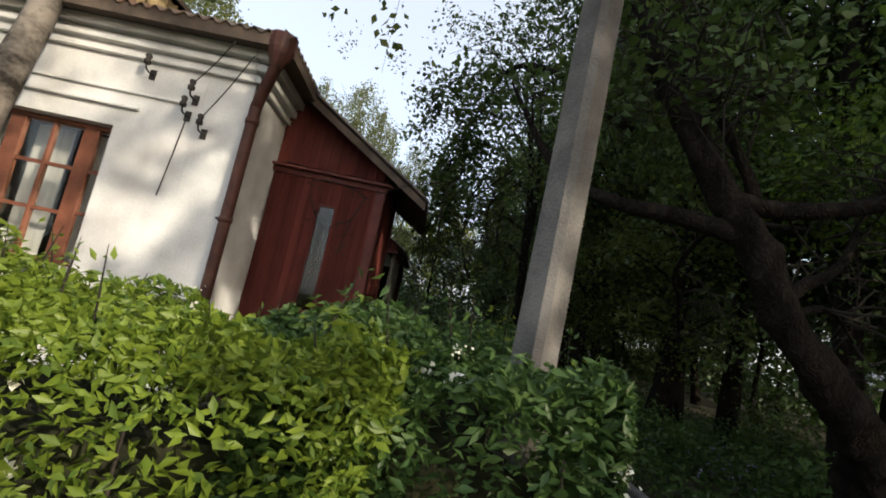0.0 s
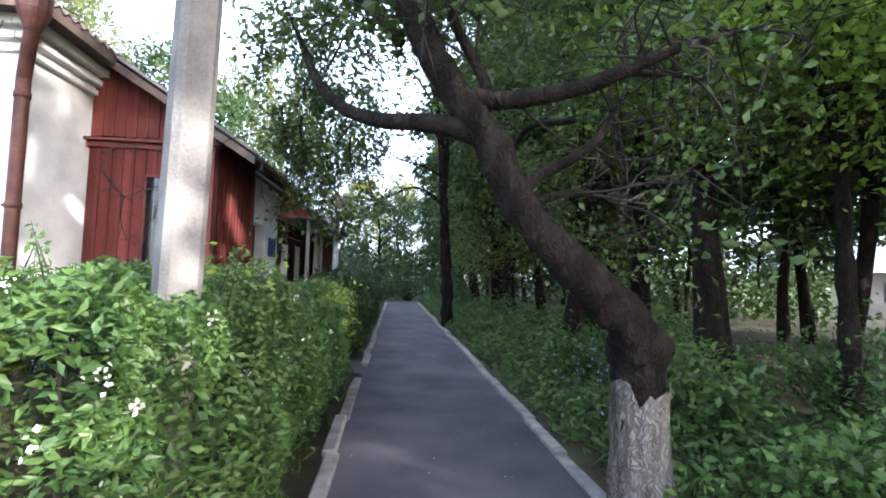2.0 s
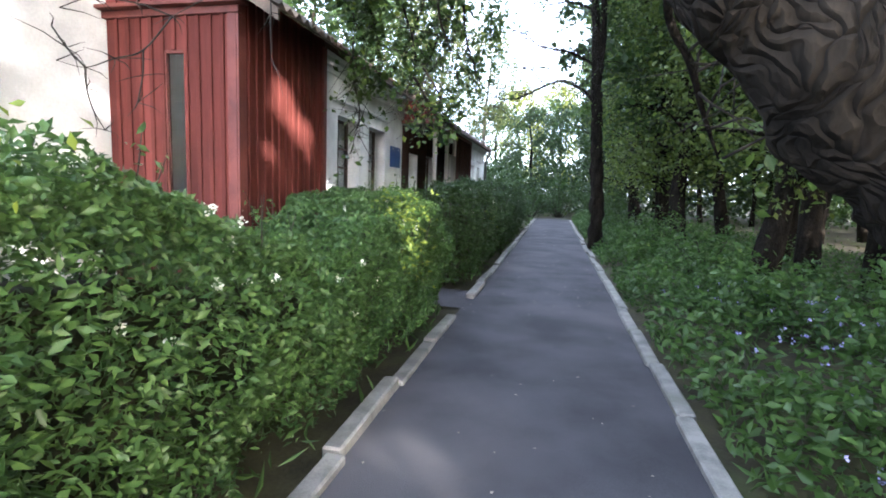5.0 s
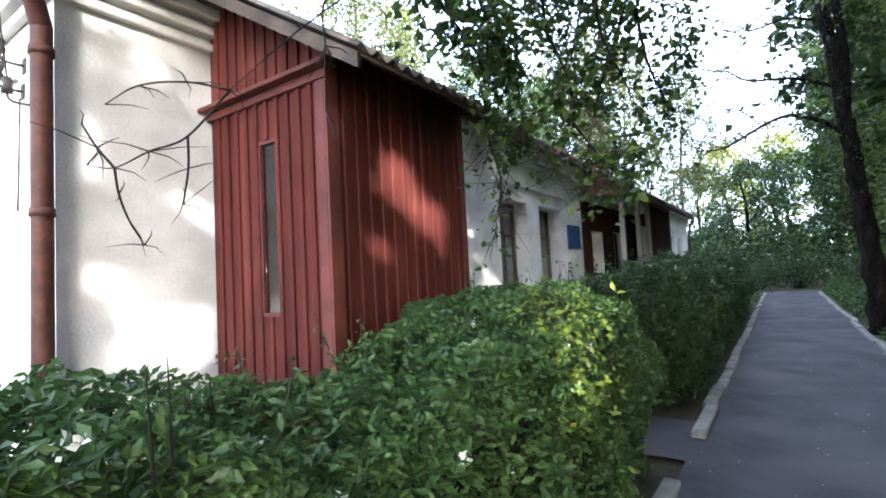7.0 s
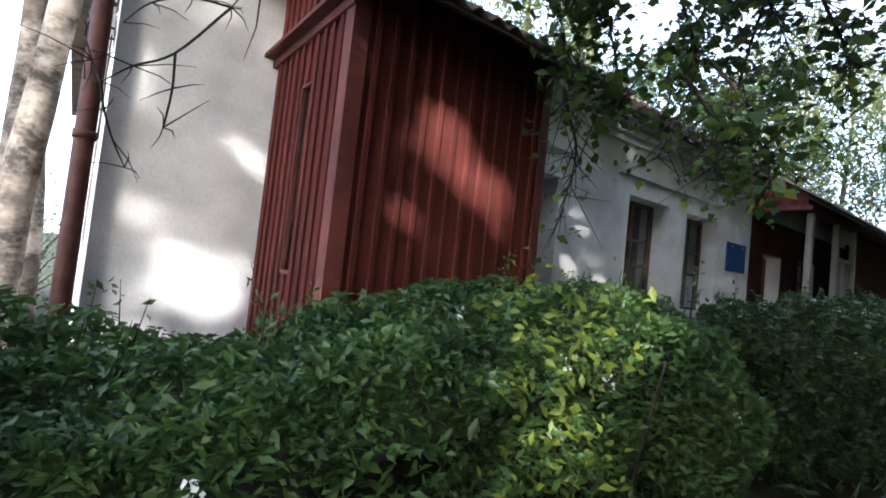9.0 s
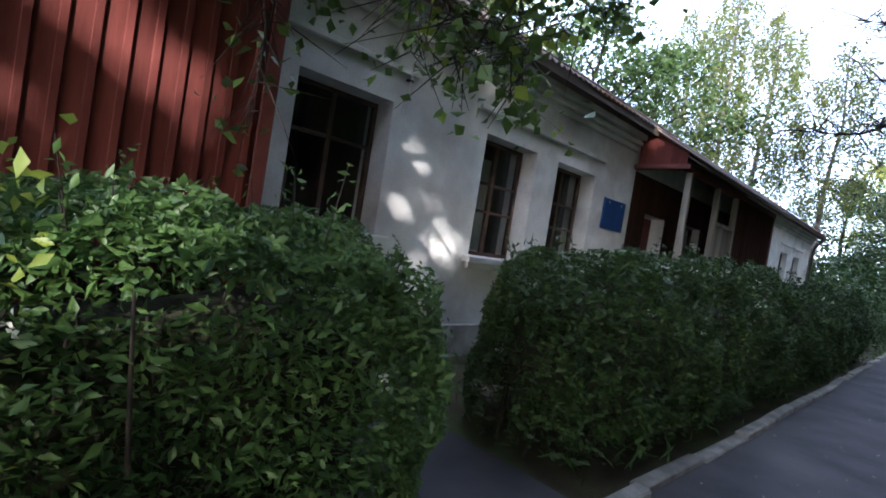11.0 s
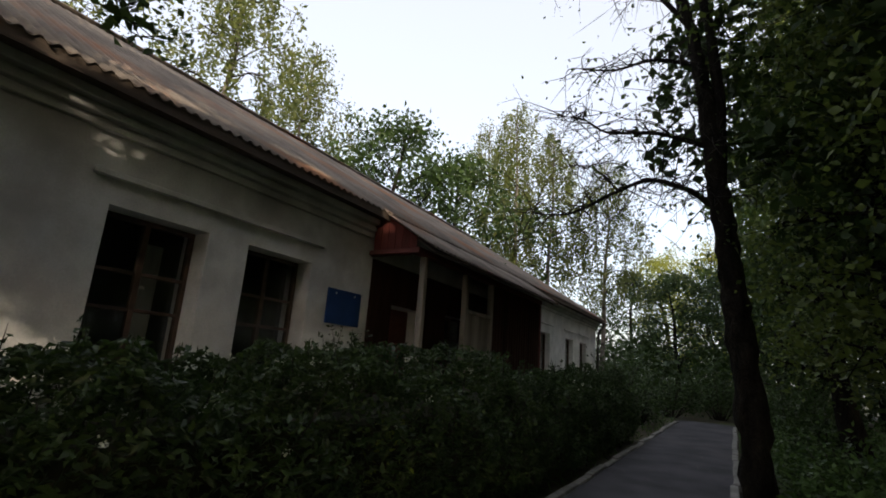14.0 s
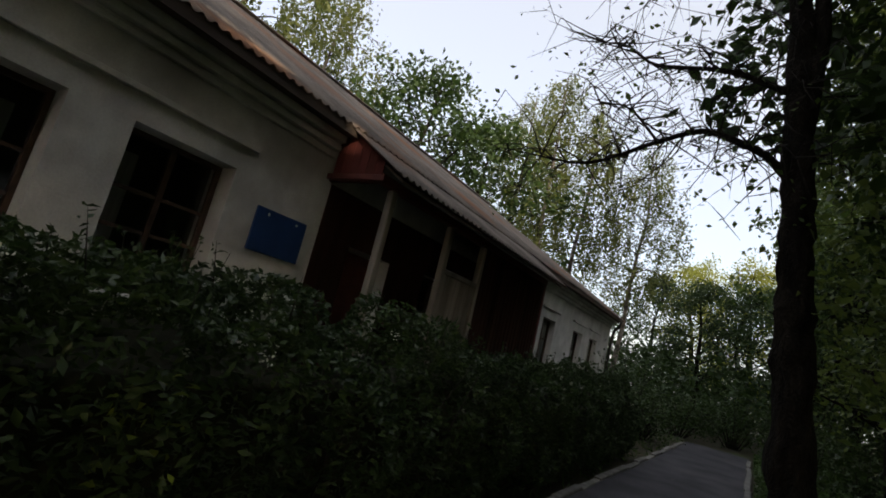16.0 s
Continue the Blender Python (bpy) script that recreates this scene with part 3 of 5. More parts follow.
# ---- wire brackets on the end wall ----
for bx, bz in ((-0.98, 3.18), (-0.52, 3.02), (-0.55, 2.85), (-0.36, 2.71)):
    br = thing("wire_bracket", bx, -0.002, bz)
    v, f = [], []
    tube_into(v, f, *smooth_line([(0, 0, 0), (0, -0.1, 0), (0, -0.13, 0.03), (0, -0.13, 0.08)], [0.009] * 4, 3), 6)
    raw_object("hook", v, f, M_IRON, br)
    v, f = [], []
    tube_into(v, f, [(0, -0.13, 0.05), (0, -0.13, 0.08), (0, -0.13, 0.1), (0, -0.13, 0.13), (0, -0.13, 0.15)], [0.03, 0.034, 0.022, 0.032, 0.02], 8)
    raw_object("insulator", v, f, M_IRON, br)
    part("plate", boxes((-0.03, 0.03, -0.006, 0, -0.05, 0.05)), M_IRON, br)
    tagged(br, "dark iron wire bracket with insulator on the wall", "bracket", group="wire brackets on the end wall")
for i, (a, b) in enumerate((((-0.52, -0.13, 3.13), (-0.15, -0.3, 3.55)), ((-0.36, -0.13, 2.82), (0.05, -0.3, 3.45)), ((-0.55, -0.02, 2.8), (-0.62, -0.015, 2.05)))):
    v, f = [], []
    m = (Vector(a) + Vector(b)) / 2 - Vector((0, 0, 0.03))
    tube_into(v, f, *smooth_line([a, m, b], [0.006] * 3, 5), 5)
    tagged(raw_object("wire", v, f, M_IRON), "thin dark wire slung from the wall bracket", "wire")

# ---- thin pale conduit on the long wall ----
conduit = thing("wall_conduit")
_v, _f = [], []
tube_into(_v, _f, *smooth_line([(0.13, 4.5, 3.3), (0.05, 4.47, 3.15), (0.03, 4.42, 2.72), (0.03, 4.41, 2.5)], [0.014] * 4, 5), 8)
raw_object("pipe", _v, _f, M_PORCELAIN, conduit)
part("clip", boxes((0.0, 0.05, 4.4, 4.46, 2.84, 2.86)), M_IRON, conduit)
tagged(conduit, "thin pale metal conduit running down beside a window", "conduit")

# ---- wooden porch ----
PX, PY0, PY1, LEDGE = 1.27, 1.02, 2.56, 2.80


def roof_under(x):
    return EAVE - (x - OVER) * SLOPE - 0.07


porch = thing("wooden_porch")
tagged(porch, "tall narrow porch of red-brown vertical boards against the house", "porch")
part("frame", boxes((0.005, 0.08, PY0 + 0.02, PY0 + 0.09, 0, 3.4), (PX - 0.09, PX - 0.02, PY0 + 0.02, PY0 + 0.09, 0, 2.95), (0.005, 0.08, PY1 - 0.09, PY1 - 0.02, 0, 3.4),
                    (PX - 0.09, PX - 0.02, PY1 - 0.09, PY1 - 0.02, 0, 2.95)), M_TRIM, porch)


def board_mesh(w, h, d=0.022, paint=None):
    me_ob = boxes((0, w, -d, 0, 0, h), bevel=0.003)
    me = bpy.data.meshes.new("board")
    me_ob.to_mesh(me)
    me_ob.free()
    me.materials.append(paint or M_RED)
    return me


def boarded(parent, along, at, lo, hi, z0, z1, width=0.115, hole=None, out=1, slant=None, seed=1, paint=None):
    """Upright boards and cover strips on one face. along 'x': face at y = at looking towards -y; along 'y': face at x = at looking towards +x."""
    rnd = random.Random(seed)
    cache = {}

    def put(a, w, c0, c1, off, name, d):
        key = (round(w, 3), round(c1 - c0, 2), d)
        if key not in cache:
            cache[key] = board_mesh(w, c1 - c0, d, paint=paint)
        if along == "x":
            m = pose(a, at - off, c0)
        elif out > 0:
            m = pose(at + off, a, c0, 0, 0, 90)
        again(name, cache[key], parent, m)
    n = round((hi - lo) / width)
    w = (hi - lo) / n
    for i in range(n):
        a = lo + i * w
        top = z1 if slant is None else slant(a + w / 2)
        spans = [(z0 + rnd.choice((0, 0, 0.01)), top)]
        if hole and a + w > hole[0] + 0.01 and a < hole[1] - 0.01:
            spans = [(z0, hole[2]), (hole[3], top)]
        for c0, c1 in spans:
            put(a + 0.003, w - 0.006, c0, c1, 0, "board", 0.022)
        if i:
            sp = [(z0, top)]
            if hole and hole[0] + 0.02 < a < hole[1] - 0.02:
                sp = [(z0, hole[2]), (hole[3], top)]
            for c0, c1 in sp:
                put(a - 0.018, 0.036, c0, c1, 0.024, "cover_strip", 0.018)


PWIN = (0.586, 0.809, 1.25, 2.47)
boarded(porch, "x", PY0, 0.01, PX, 0.08, LEDGE, hole=PWIN, seed=2)
boarded(porch, "x", PY0, 0.01, PX, LEDGE + 0.06, 3.3, slant=lambda x: max(LEDGE + 0.09, roof_under(x)), seed=3)
boarded(porch, "y", PX, PY0 + 0.002, PY1, 0.08, 2.98, seed=4)
part("corner_board", boxes((PX - 0.06, PX + 0.025, PY0 - 0.045, PY0 - 0.024, 0.08, LEDGE), (PX + 0.026, PX + 0.046, PY0 - 0.045, PY0 + 0.06, 0.08, 2.9), bevel=0.003), M_TRIM, porch)
part("corner_board", boxes((PX + 0.026, PX + 0.046, PY1 - 0.07, PY1 + 0.01, 0.08, 2.9), bevel=0.003), M_TRIM, porch)
part("ledge", boxes((-0.0, PX + 0.12, PY0 - 0.13, PY0 - 0.004, LEDGE, LEDGE + 0.03), (0.0, PX + 0.06, PY0 - 0.06, PY0 - 0.004, LEDGE - 0.06, LEDGE - 0.002), bevel=0.004), M_TRIM, porch,
     "projecting painted drip board")
part("end_wall", boxes((0.005, PX - 0.02, PY1 - 0.018, PY1, 0.05, 3.0), bevel=0.003), M_RED, porch)
part("porch_roof", corrugated(1.82, OVER - 0.3, PY0 - 0.28, PY1 + 0.3, EAVE - (1.82 - OVER) * SLOPE - 0.035, SLOPE, rows=3), M_ROOF, porch, "corrugated sheets carried on from the house roof", smooth=True)
part("roof_board", prism(bmesh.new(), [(0.2, 3.69), (1.8, 2.675), (1.8, 2.59), (0.2, 3.6)], PY0 - 0.26, PY0 - 0.235, "y"), M_SOFFIT, porch)
part("roof_board", prism(bmesh.new(), [(0.2, 3.69), (1.8, 2.675), (1.8, 2.59), (0.2, 3.6)], PY1 + 0.235, PY1 + 0.26, "y"), M_SOFFIT, porch)
part("roof_board", prism(bmesh.new(), [(0.2, 3.70), (1.8, 2.685), (1.8, 2.665), (0.2, 3.68)], PY0 - 0.23, PY1 + 0.23, "y"), M_SOFFIT, porch)
pw = part("porch_window", boxes((PWIN[0], PWIN[0] + 0.025, PY0 - 0.03, PY0 + 0.02, PWIN[2], PWIN[3]), (PWIN[1] - 0.025, PWIN[1], PY0 - 0.03, PY0 + 0.02, PWIN[2], PWIN[3]),
                               (PWIN[0] + 0.025, PWIN[1] - 0.025, PY0 - 0.03, PY0 + 0.02, PWIN[3] - 0.025, PWIN[3]), (PWIN[0] + 0.025, PWIN[1] - 0.025, PY0 - 0.03, PY0 + 0.02, PWIN[2], PWIN[2] + 0.025),
                               bevel=0.003), M_TRIM, porch, "narrow window of stacked panes")
for k in range(3):
    a, b = PWIN[2] + 0.026 + k * 0.39, PWIN[2] + 0.026 + k * 0.39 + 0.385
    pane = part("pane", boxes((PWIN[0] + 0.026, PWIN[1] - 0.026, PY0 - 0.004, PY0, a, b)), M_GLASS, pw)
    pane.visible_shadow = False

# ---- sign ----
sign = thing("wall_sign", 0.0, 8.96, 2.15)
part("plate", boxes((0.002, 0.03, -0.355, 0.355, -0.245, 0.245), bevel=0.006), M_BLUE, sign)
for y in (-0.2, 0.2):
    part("bolt", boxes((0.031, 0.038, y - 0.015, y + 0.015, 0.17, 0.2), bevel=0.004), M_PORCELAIN, sign)
tagged(sign, "plain dark blue enamel board fixed on the white wall", "sign")

# ---- veranda ----
VX, VY0, VY1 = 0.82, 9.45, 15.06
veranda = thing("veranda")
tagged(veranda, "open timber veranda with posts and dark red boarding", "veranda")
for y in (9.75, 11.15):
    part("post", boxes((VX - 0.05, VX + 0.05, y - 0.05, y + 0.05, 0.2, 3.03), bevel=0.012), M_GREYWOOD, veranda, "grey weathered square post")
part("post", boxes((VX - 0.05, VX + 0.05, 12.16, 12.26, 0.2, 3.03), bevel=0.012), M_GREYWOOD, veranda, "grey weathered square post")
part("post", boxes((VX - 0.05, VX + 0.05, 14.96, 15.06, 0.2, 3.03), bevel=0.012), M_TRIM, veranda)
part("beam", boxes((VX - 0.06, VX + 0.06, VY0, VY1, 3.032, 3.14), bevel=0.008), M_TRIM, veranda)
part("beam", boxes((0.005, VX - 0.06, VY0, VY0 + 0.06, 3.02, 3.09), bevel=0.006), M_TRIM, veranda)
part("deck", boxes((0.065, VX + 0.08, VY0, VY1, 0.0, 0.2), bevel=0.01), M_PLINTH, veranda)
for i in range(7):
    part("plank", boxes((VX - 0.02, VX + 0.005, 11.21 + i * 0.135, 11.34 + i * 0.135, 0.3, 2.40), bevel=0.004), M_GREYWOOD, veranda)
part("rail", boxes((VX + 0.006, VX + 0.045, 11.2, 12.16, 2.36, 2.43), bevel=0.005), M_GREYWOOD, veranda)
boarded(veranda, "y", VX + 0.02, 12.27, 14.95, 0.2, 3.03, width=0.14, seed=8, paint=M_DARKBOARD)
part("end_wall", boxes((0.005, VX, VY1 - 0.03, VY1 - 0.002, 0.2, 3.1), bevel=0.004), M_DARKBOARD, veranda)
for i in range(6):
    a = 0.07 + i * 0.133
    part("gable_board", prism(bmesh.new(), [(a, 3.075), (a + 0.128, 3.075), (a + 0.128, max(3.12, roof_under(a + 0.128))), (a, roof_under(a))], VY0 - 0.02, VY0 - 0.002, "y"), M_RED, veranda)
part("gable_trim", boxes((0.02, VX + 0.12, VY0 - 0.06, VY0 - 0.022, 3.03, 3.10), bevel=0.005), M_TRIM, veranda)
part("veranda_roof", corrugated(1.2, OVER - 0.25, VY0 - 0.12, VY1 + 0.25, EAVE - (1.2 - OVER) * SLOPE - 0.035, SLOPE, rows=3), M_ROOF, veranda, "corrugated sheets carried on from the house roof",
     smooth=True)
part("ceiling_board", prism(bmesh.new(), [(0.15, 3.7), (1.18, 3.06), (1.18, 3.03), (0.15, 3.67)], VY0, VY1, "y"), M_SOFFIT, veranda)

# thin dark sheet added over the white wall in place of veranda shade
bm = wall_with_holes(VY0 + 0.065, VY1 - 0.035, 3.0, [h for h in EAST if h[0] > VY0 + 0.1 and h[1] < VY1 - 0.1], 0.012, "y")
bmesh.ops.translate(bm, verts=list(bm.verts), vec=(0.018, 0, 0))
part("back_panelling", bm, M_DARKBOARD, veranda, "dark brown sheet on the back wall, standing for the veranda's shade")

# ---- concrete pole ----
pole = thing("utility_pole", 2.47, -2.58, 0)
bm = bmesh.new()
prof = [(0.084, -0.3), (0.077, 1.2), (0.069, 4.0), (0.056, 8.5)]
ring = None
for r, z in prof:
    c = 0.35 * r
    pts = [(r, -r + c), (r, r - c), (r - c, r), (-r + c, r), (-r, r - c), (-r, -r + c), (-r + c, -r), (r - c, -r)]
    vs = [bm.verts.new((x, y, z)) for x, y in pts]
    if ring:
        for i in range(8):
            bm.faces.new((ring[i], ring[(i + 1) % 8], vs[(i + 1) % 8], vs[i]))
    ring = vs
bm.faces.new(ring)
part("shaft", bm, M_CONC, pole)
pole.matrix_world = pose(2.47, -2.56, 0, 1.0, 0.5, 38)
tagged(pole, "tapered grey concrete utility pole standing in the hedge", "utility pole")


# ---- hedges ----
def hedge(name, label, x0, x1, y0, y1, height, density=1500, size=0.062, seed=1, flowers=30, sprigs=40, lit=(), soft=0.35, green=None):
    """A clipped hedge gone shaggy: an uneven mass of leaves on a dark core that stands for inner shade. height(x, y).
    """
    g = np.random.RandomState(seed)
    ob = thing(name, (x0 + x1) / 2, (y0 + y1) / 2, 0)
    shift = Matrix.Translation((-(x0 + x1) / 2, -(y0 + y1) / 2, 0))
    cx, cy, hx, hy = (x0 + x1) / 2, (y0 + y1) / 2, (x1 - x0) / 2, (y1 - y0) / 2
    area = 2 * (2 * hx + 2 * hy) * 1.3 + 4 * hx * hy
    n = int(area * density)
    out = []
    tries = n * 3
    u, v, w = g.uniform(-1, 1, tries), g.uniform(-1, 1, tries), g.uniform(0.03, 1, tries)
    face = g.uniform(0, 1, tries)
    share_top = 4 * hx * hy / area
    share_x = (2 * 2 * hy * 1.3) / area
    for i in range(tries):
        if len(out) >= n:
            break
        deep = abs(g.normal()) * 0.09
        px, py = cx + u[i] * hx, cy + v[i] * hy
        h = height(px, py)
        if face[i] < share_top:
            pz = h - deep
        elif face[i] < share_top + share_x:
            px = cx + math.copysign(hx - deep, u[i])
            pz = w[i] * h
        else:
            py = cy + math.copysign(hy - deep, v[i])
            pz = w[i] * h
        # rounded shoulders and an uneven face
        ex = (abs(px - cx) - hx + soft) / soft
        ey = (abs(py - cy) - hy + soft) / soft
        ez = (pz - h + soft) / soft
        ex, ey, ez = max(ex, 0), max(ey, 0), max(ez, 0)
        far = math.sqrt(ex * ex + ey * ey + ez * ez)
        if far > 1:
            px -= (px - cx) / abs(px - cx + 1e-9) * soft * ex * (1 - 1 / far)
            py -= (py - cy) / abs(py - cy + 1e-9) * soft * ey * (1 - 1 / far)
            pz -= soft * ez * (1 - 1 / far)
        bulge = noise.noise((px * 2.2, py * 2.2, pz * 2.2 + seed)) * 0.2 + noise.noise((px * 6, py * 6, pz * 6)) * 0.08
        low = 1 - 0.35 * max(0.0, 0.5 - pz)
        px = cx + (px - cx) * low
        px += bulge * (1 if px > cx else -1) * 0.8
        pz += bulge * (0.8 if pz > h - 0.3 else 0.2)
        if pz < 0.25 and g.uniform() > pz / 0.3:
            continue
        out.append((px, py, pz))
    out = np.array(out)
    green = green or L_HEDGE
    fol = leaves("foliage", out, size, green, ob, "mid-green privet leaves", seed, up=0.35, spread=0.5, wide=0.42)
    fol.matrix_basis = shift
    # shoots standing above the top
    tips = []
    vt, ft = [], []
    rnd = random.Random(seed)
    for _ in range(sprigs):
        px, py = rnd.uniform(x0 + 0.1, x1 - 0.1), rnd.uniform(y0 + 0.1, y1 - 0.1)
        h = height(px, py)
        tall = rnd.uniform(0.08, 0.3)
        lean = Vector((rnd.uniform(-0.3, 0.3), rnd.uniform(-0.3, 0.3), 1)) * tall
        a = Vector((px, py, h - 0.1))
        tube_into(vt, ft, [a, a + lean * 0.5, a + lean], [0.004, 0.003, 0.001], 4)
        for k in range(int(tall * 45)):
            t = rnd.uniform(0.2, 1)
            q = a + lean * t
            tips.append((q.x + rnd.uniform(-0.03, 0.03), q.y + rnd.uniform(-0.03, 0.03), q.z))
    if tips:
        s = leaves("shoots", np.array(tips), size * 0.85, green, ob, "fresh upright shoots", seed + 5, up=0.1, wide=0.4)
        s.matrix_basis = shift
        raw_object("stems", vt, ft, M_TWIG, ob).matrix_basis = shift
    # stems below
    vt, ft = [], []
    for _ in range(int((y1 - y0) * (x1 - x0) * 9)):
        px, py = rnd.uniform(x0 + 0.15, x1 - 0.15), rnd.uniform(y0 + 0.15, y1 - 0.15)
        h = height(px, py)
        tube_into(vt, ft, [(px, py, -0.05), (px + rnd.uniform(-0.1, 0.1), py + rnd.uniform(-0.1, 0.1), h * 0.4), (px + rnd.uniform(-0.25, 0.25), py + rnd.uniform(-0.25, 0.25), h * 0.85)],
                  [0.012, 0.009, 0.004], 5)
    raw_object("branches", vt, ft, M_TWIG, ob).matrix_basis = shift
    # solid core, coloured dark in place of the shade inside the hedge
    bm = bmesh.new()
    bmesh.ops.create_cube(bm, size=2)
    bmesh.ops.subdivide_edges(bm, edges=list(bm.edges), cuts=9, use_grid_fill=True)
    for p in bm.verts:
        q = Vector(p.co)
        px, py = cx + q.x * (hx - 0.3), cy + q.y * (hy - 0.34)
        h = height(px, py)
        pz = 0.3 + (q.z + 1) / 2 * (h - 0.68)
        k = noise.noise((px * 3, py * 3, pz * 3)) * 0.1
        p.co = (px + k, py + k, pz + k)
    c = part("core", bm, M_CORE, ob, "solid dark core standing for the shade among inner twigs", smooth=True)
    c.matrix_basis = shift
    if flowers:
        pick = out[g.randint(0, len(out), flowers * 60)]
        hs = np.array([height(p[0], p[1]) for p in pick])
        pick = pick[(pick[:, 2] > hs - 0.6) & (pick[:, 0] > cx - 0.2)][:flowers]
        pts = (pick[:, None, :] + g.normal(size=(len(pick), 14, 3)) * 0.014 + np.array([0.02, -0.01, 0.03])).reshape(-1, 3)
        fl = leaves("blossom", pts, 0.016, L_WHITE, ob, "small cream flower clusters", seed + 9, up=0.2, wide=0.9)
        fl.matrix_basis = shift
    # sun patches put into leaf colour: clumps of yellower leaves
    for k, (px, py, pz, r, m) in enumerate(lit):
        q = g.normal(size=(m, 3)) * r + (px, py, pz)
        yl = leaves("sunlit_leaves", q, size * 1.05, L_LIT, ob, "yellow-green leaves, a sun patch put into their colour", seed + 20 + k, up=0.3)
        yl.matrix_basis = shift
    return tagged(ob, label, "hedge")


def h_front(x, y):
    table = ((-3.5, 1.38), (-1.6, 1.42), (-0.9, 1.3), (-0.45, 1.08), (0.1, 1.05), (0.7, 1.15), (1.5, 1.3), (2.1, 1.36), (2.6, 1.32), (3.1, 1.1))
    return float(np.interp(y, [a for a, _ in table], [b for _, b in table])) + 0.07 * noise.noise((x * 1.4, y * 1.4, 0))


def h_end(x, y):
    return 1.36 + 0.09 * noise.noise((x * 1.1, y * 1.4, 4)) + (0.12 if x < -0.5 else 0)


def h_long(x, y):
    return 1.52 - 0.24 * max(0.0, math.sin(y * 2.3 + 0.9 * math.sin(y * 0.7) + 2.2)) ** 2 + 0.2 * noise.noise((x * 0.8, y * 0.8, 7)) + 0.08 * noise.noise((x * 2.5, y * 2.5, 3)) - 0.3 * max(0.0, (4.9 - y) / 0.8) ** 2


hedge("hedge", "shaggy privet hedge with cream flower clusters along the footpath", 1.5, 2.74, -3.3, 2.95, h_front, 4300, 0.044, 3, 45, 70,
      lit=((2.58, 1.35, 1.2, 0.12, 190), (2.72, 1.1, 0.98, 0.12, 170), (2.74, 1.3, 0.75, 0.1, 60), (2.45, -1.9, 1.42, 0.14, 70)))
hedge("hedge", "privet hedge running past the end of the house, coloured sunlit yellow-green", -5.2, 1.98, -3.44, -2.3, h_end, 4300, 0.042, 4, 30, 60, green=L_HEDGE_LIT)
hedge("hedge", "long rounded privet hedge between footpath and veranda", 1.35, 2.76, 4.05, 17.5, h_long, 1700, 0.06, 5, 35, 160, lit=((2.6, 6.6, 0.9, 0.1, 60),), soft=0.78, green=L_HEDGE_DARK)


# ---- trees ----
# corridors cut in the crowns to aim sun at chosen spots: end, width
GAPS = (((1.3, 1.52, 2.2), 0.2), ((1.3, 1.95, 1.92), 0.19), ((1.3, 1.4, 1.69), 0.1), ((1.3, 1.75, 2.05), 0.15), ((2.65, 1.05, 1.05), 0.25), ((0.0, 5.1, 1.35), 0.34), ((2.6, 1.5, 1.25), 0.42), ((0.0, 4.6, 2.2), 0.14), ((0.0, 4.15, 0.9), 0.16), ((0.1, 9.4, 3.55), 0.2), ((1.3, 1.15, 2.6), 0.12),
        ((0.0, 0.45, 1.2), 0.26), ((0.0, 0.75, 2.1), 0.12), ((-1.0, 0.0, 1.6), 0.5), ((-0.3, 0.0, 2.3), 0.28), ((-2.6, 0.0, 2.0), 0.6), ((-1.6, 0.0, 2.9), 0.3),
        ((-0.2, 6.0, 3.95), 0.4), ((-0.2, 8.2, 3.95), 0.3), ((2.4, -2.8, 1.9), 0.16),
        ((0.9, -3.2, 1.2), 1.0), ((-0.3, -3.3, 1.1), 0.8), ((-1.6, -3.3, 1.2), 0.7))


def thinned(p):
    """Leaves without those that stand in the sun corridors."""
    keep = np.ones(len(p), bool)
    way = np.array(sun_way)
    for end, wide in GAPS:
        d = p - np.array(end)
        along = d @ way
        off = np.linalg.norm(d - along[:, None] * way, axis=1)
        flat = d - along[:, None] * way
        near = np.nonzero(keep & (along > 0) & (off < wide * 3))[0]
        for i in near:
            q = Vector(flat[i])
            ragged = noise.noise(q * 3.1) + 0.8 * noise.noise(q * 9 + Vector((5, 5, 5)))
            keep[i] = off[i] >= wide * (1.05 + 1.5 * ragged)
    return p[keep]


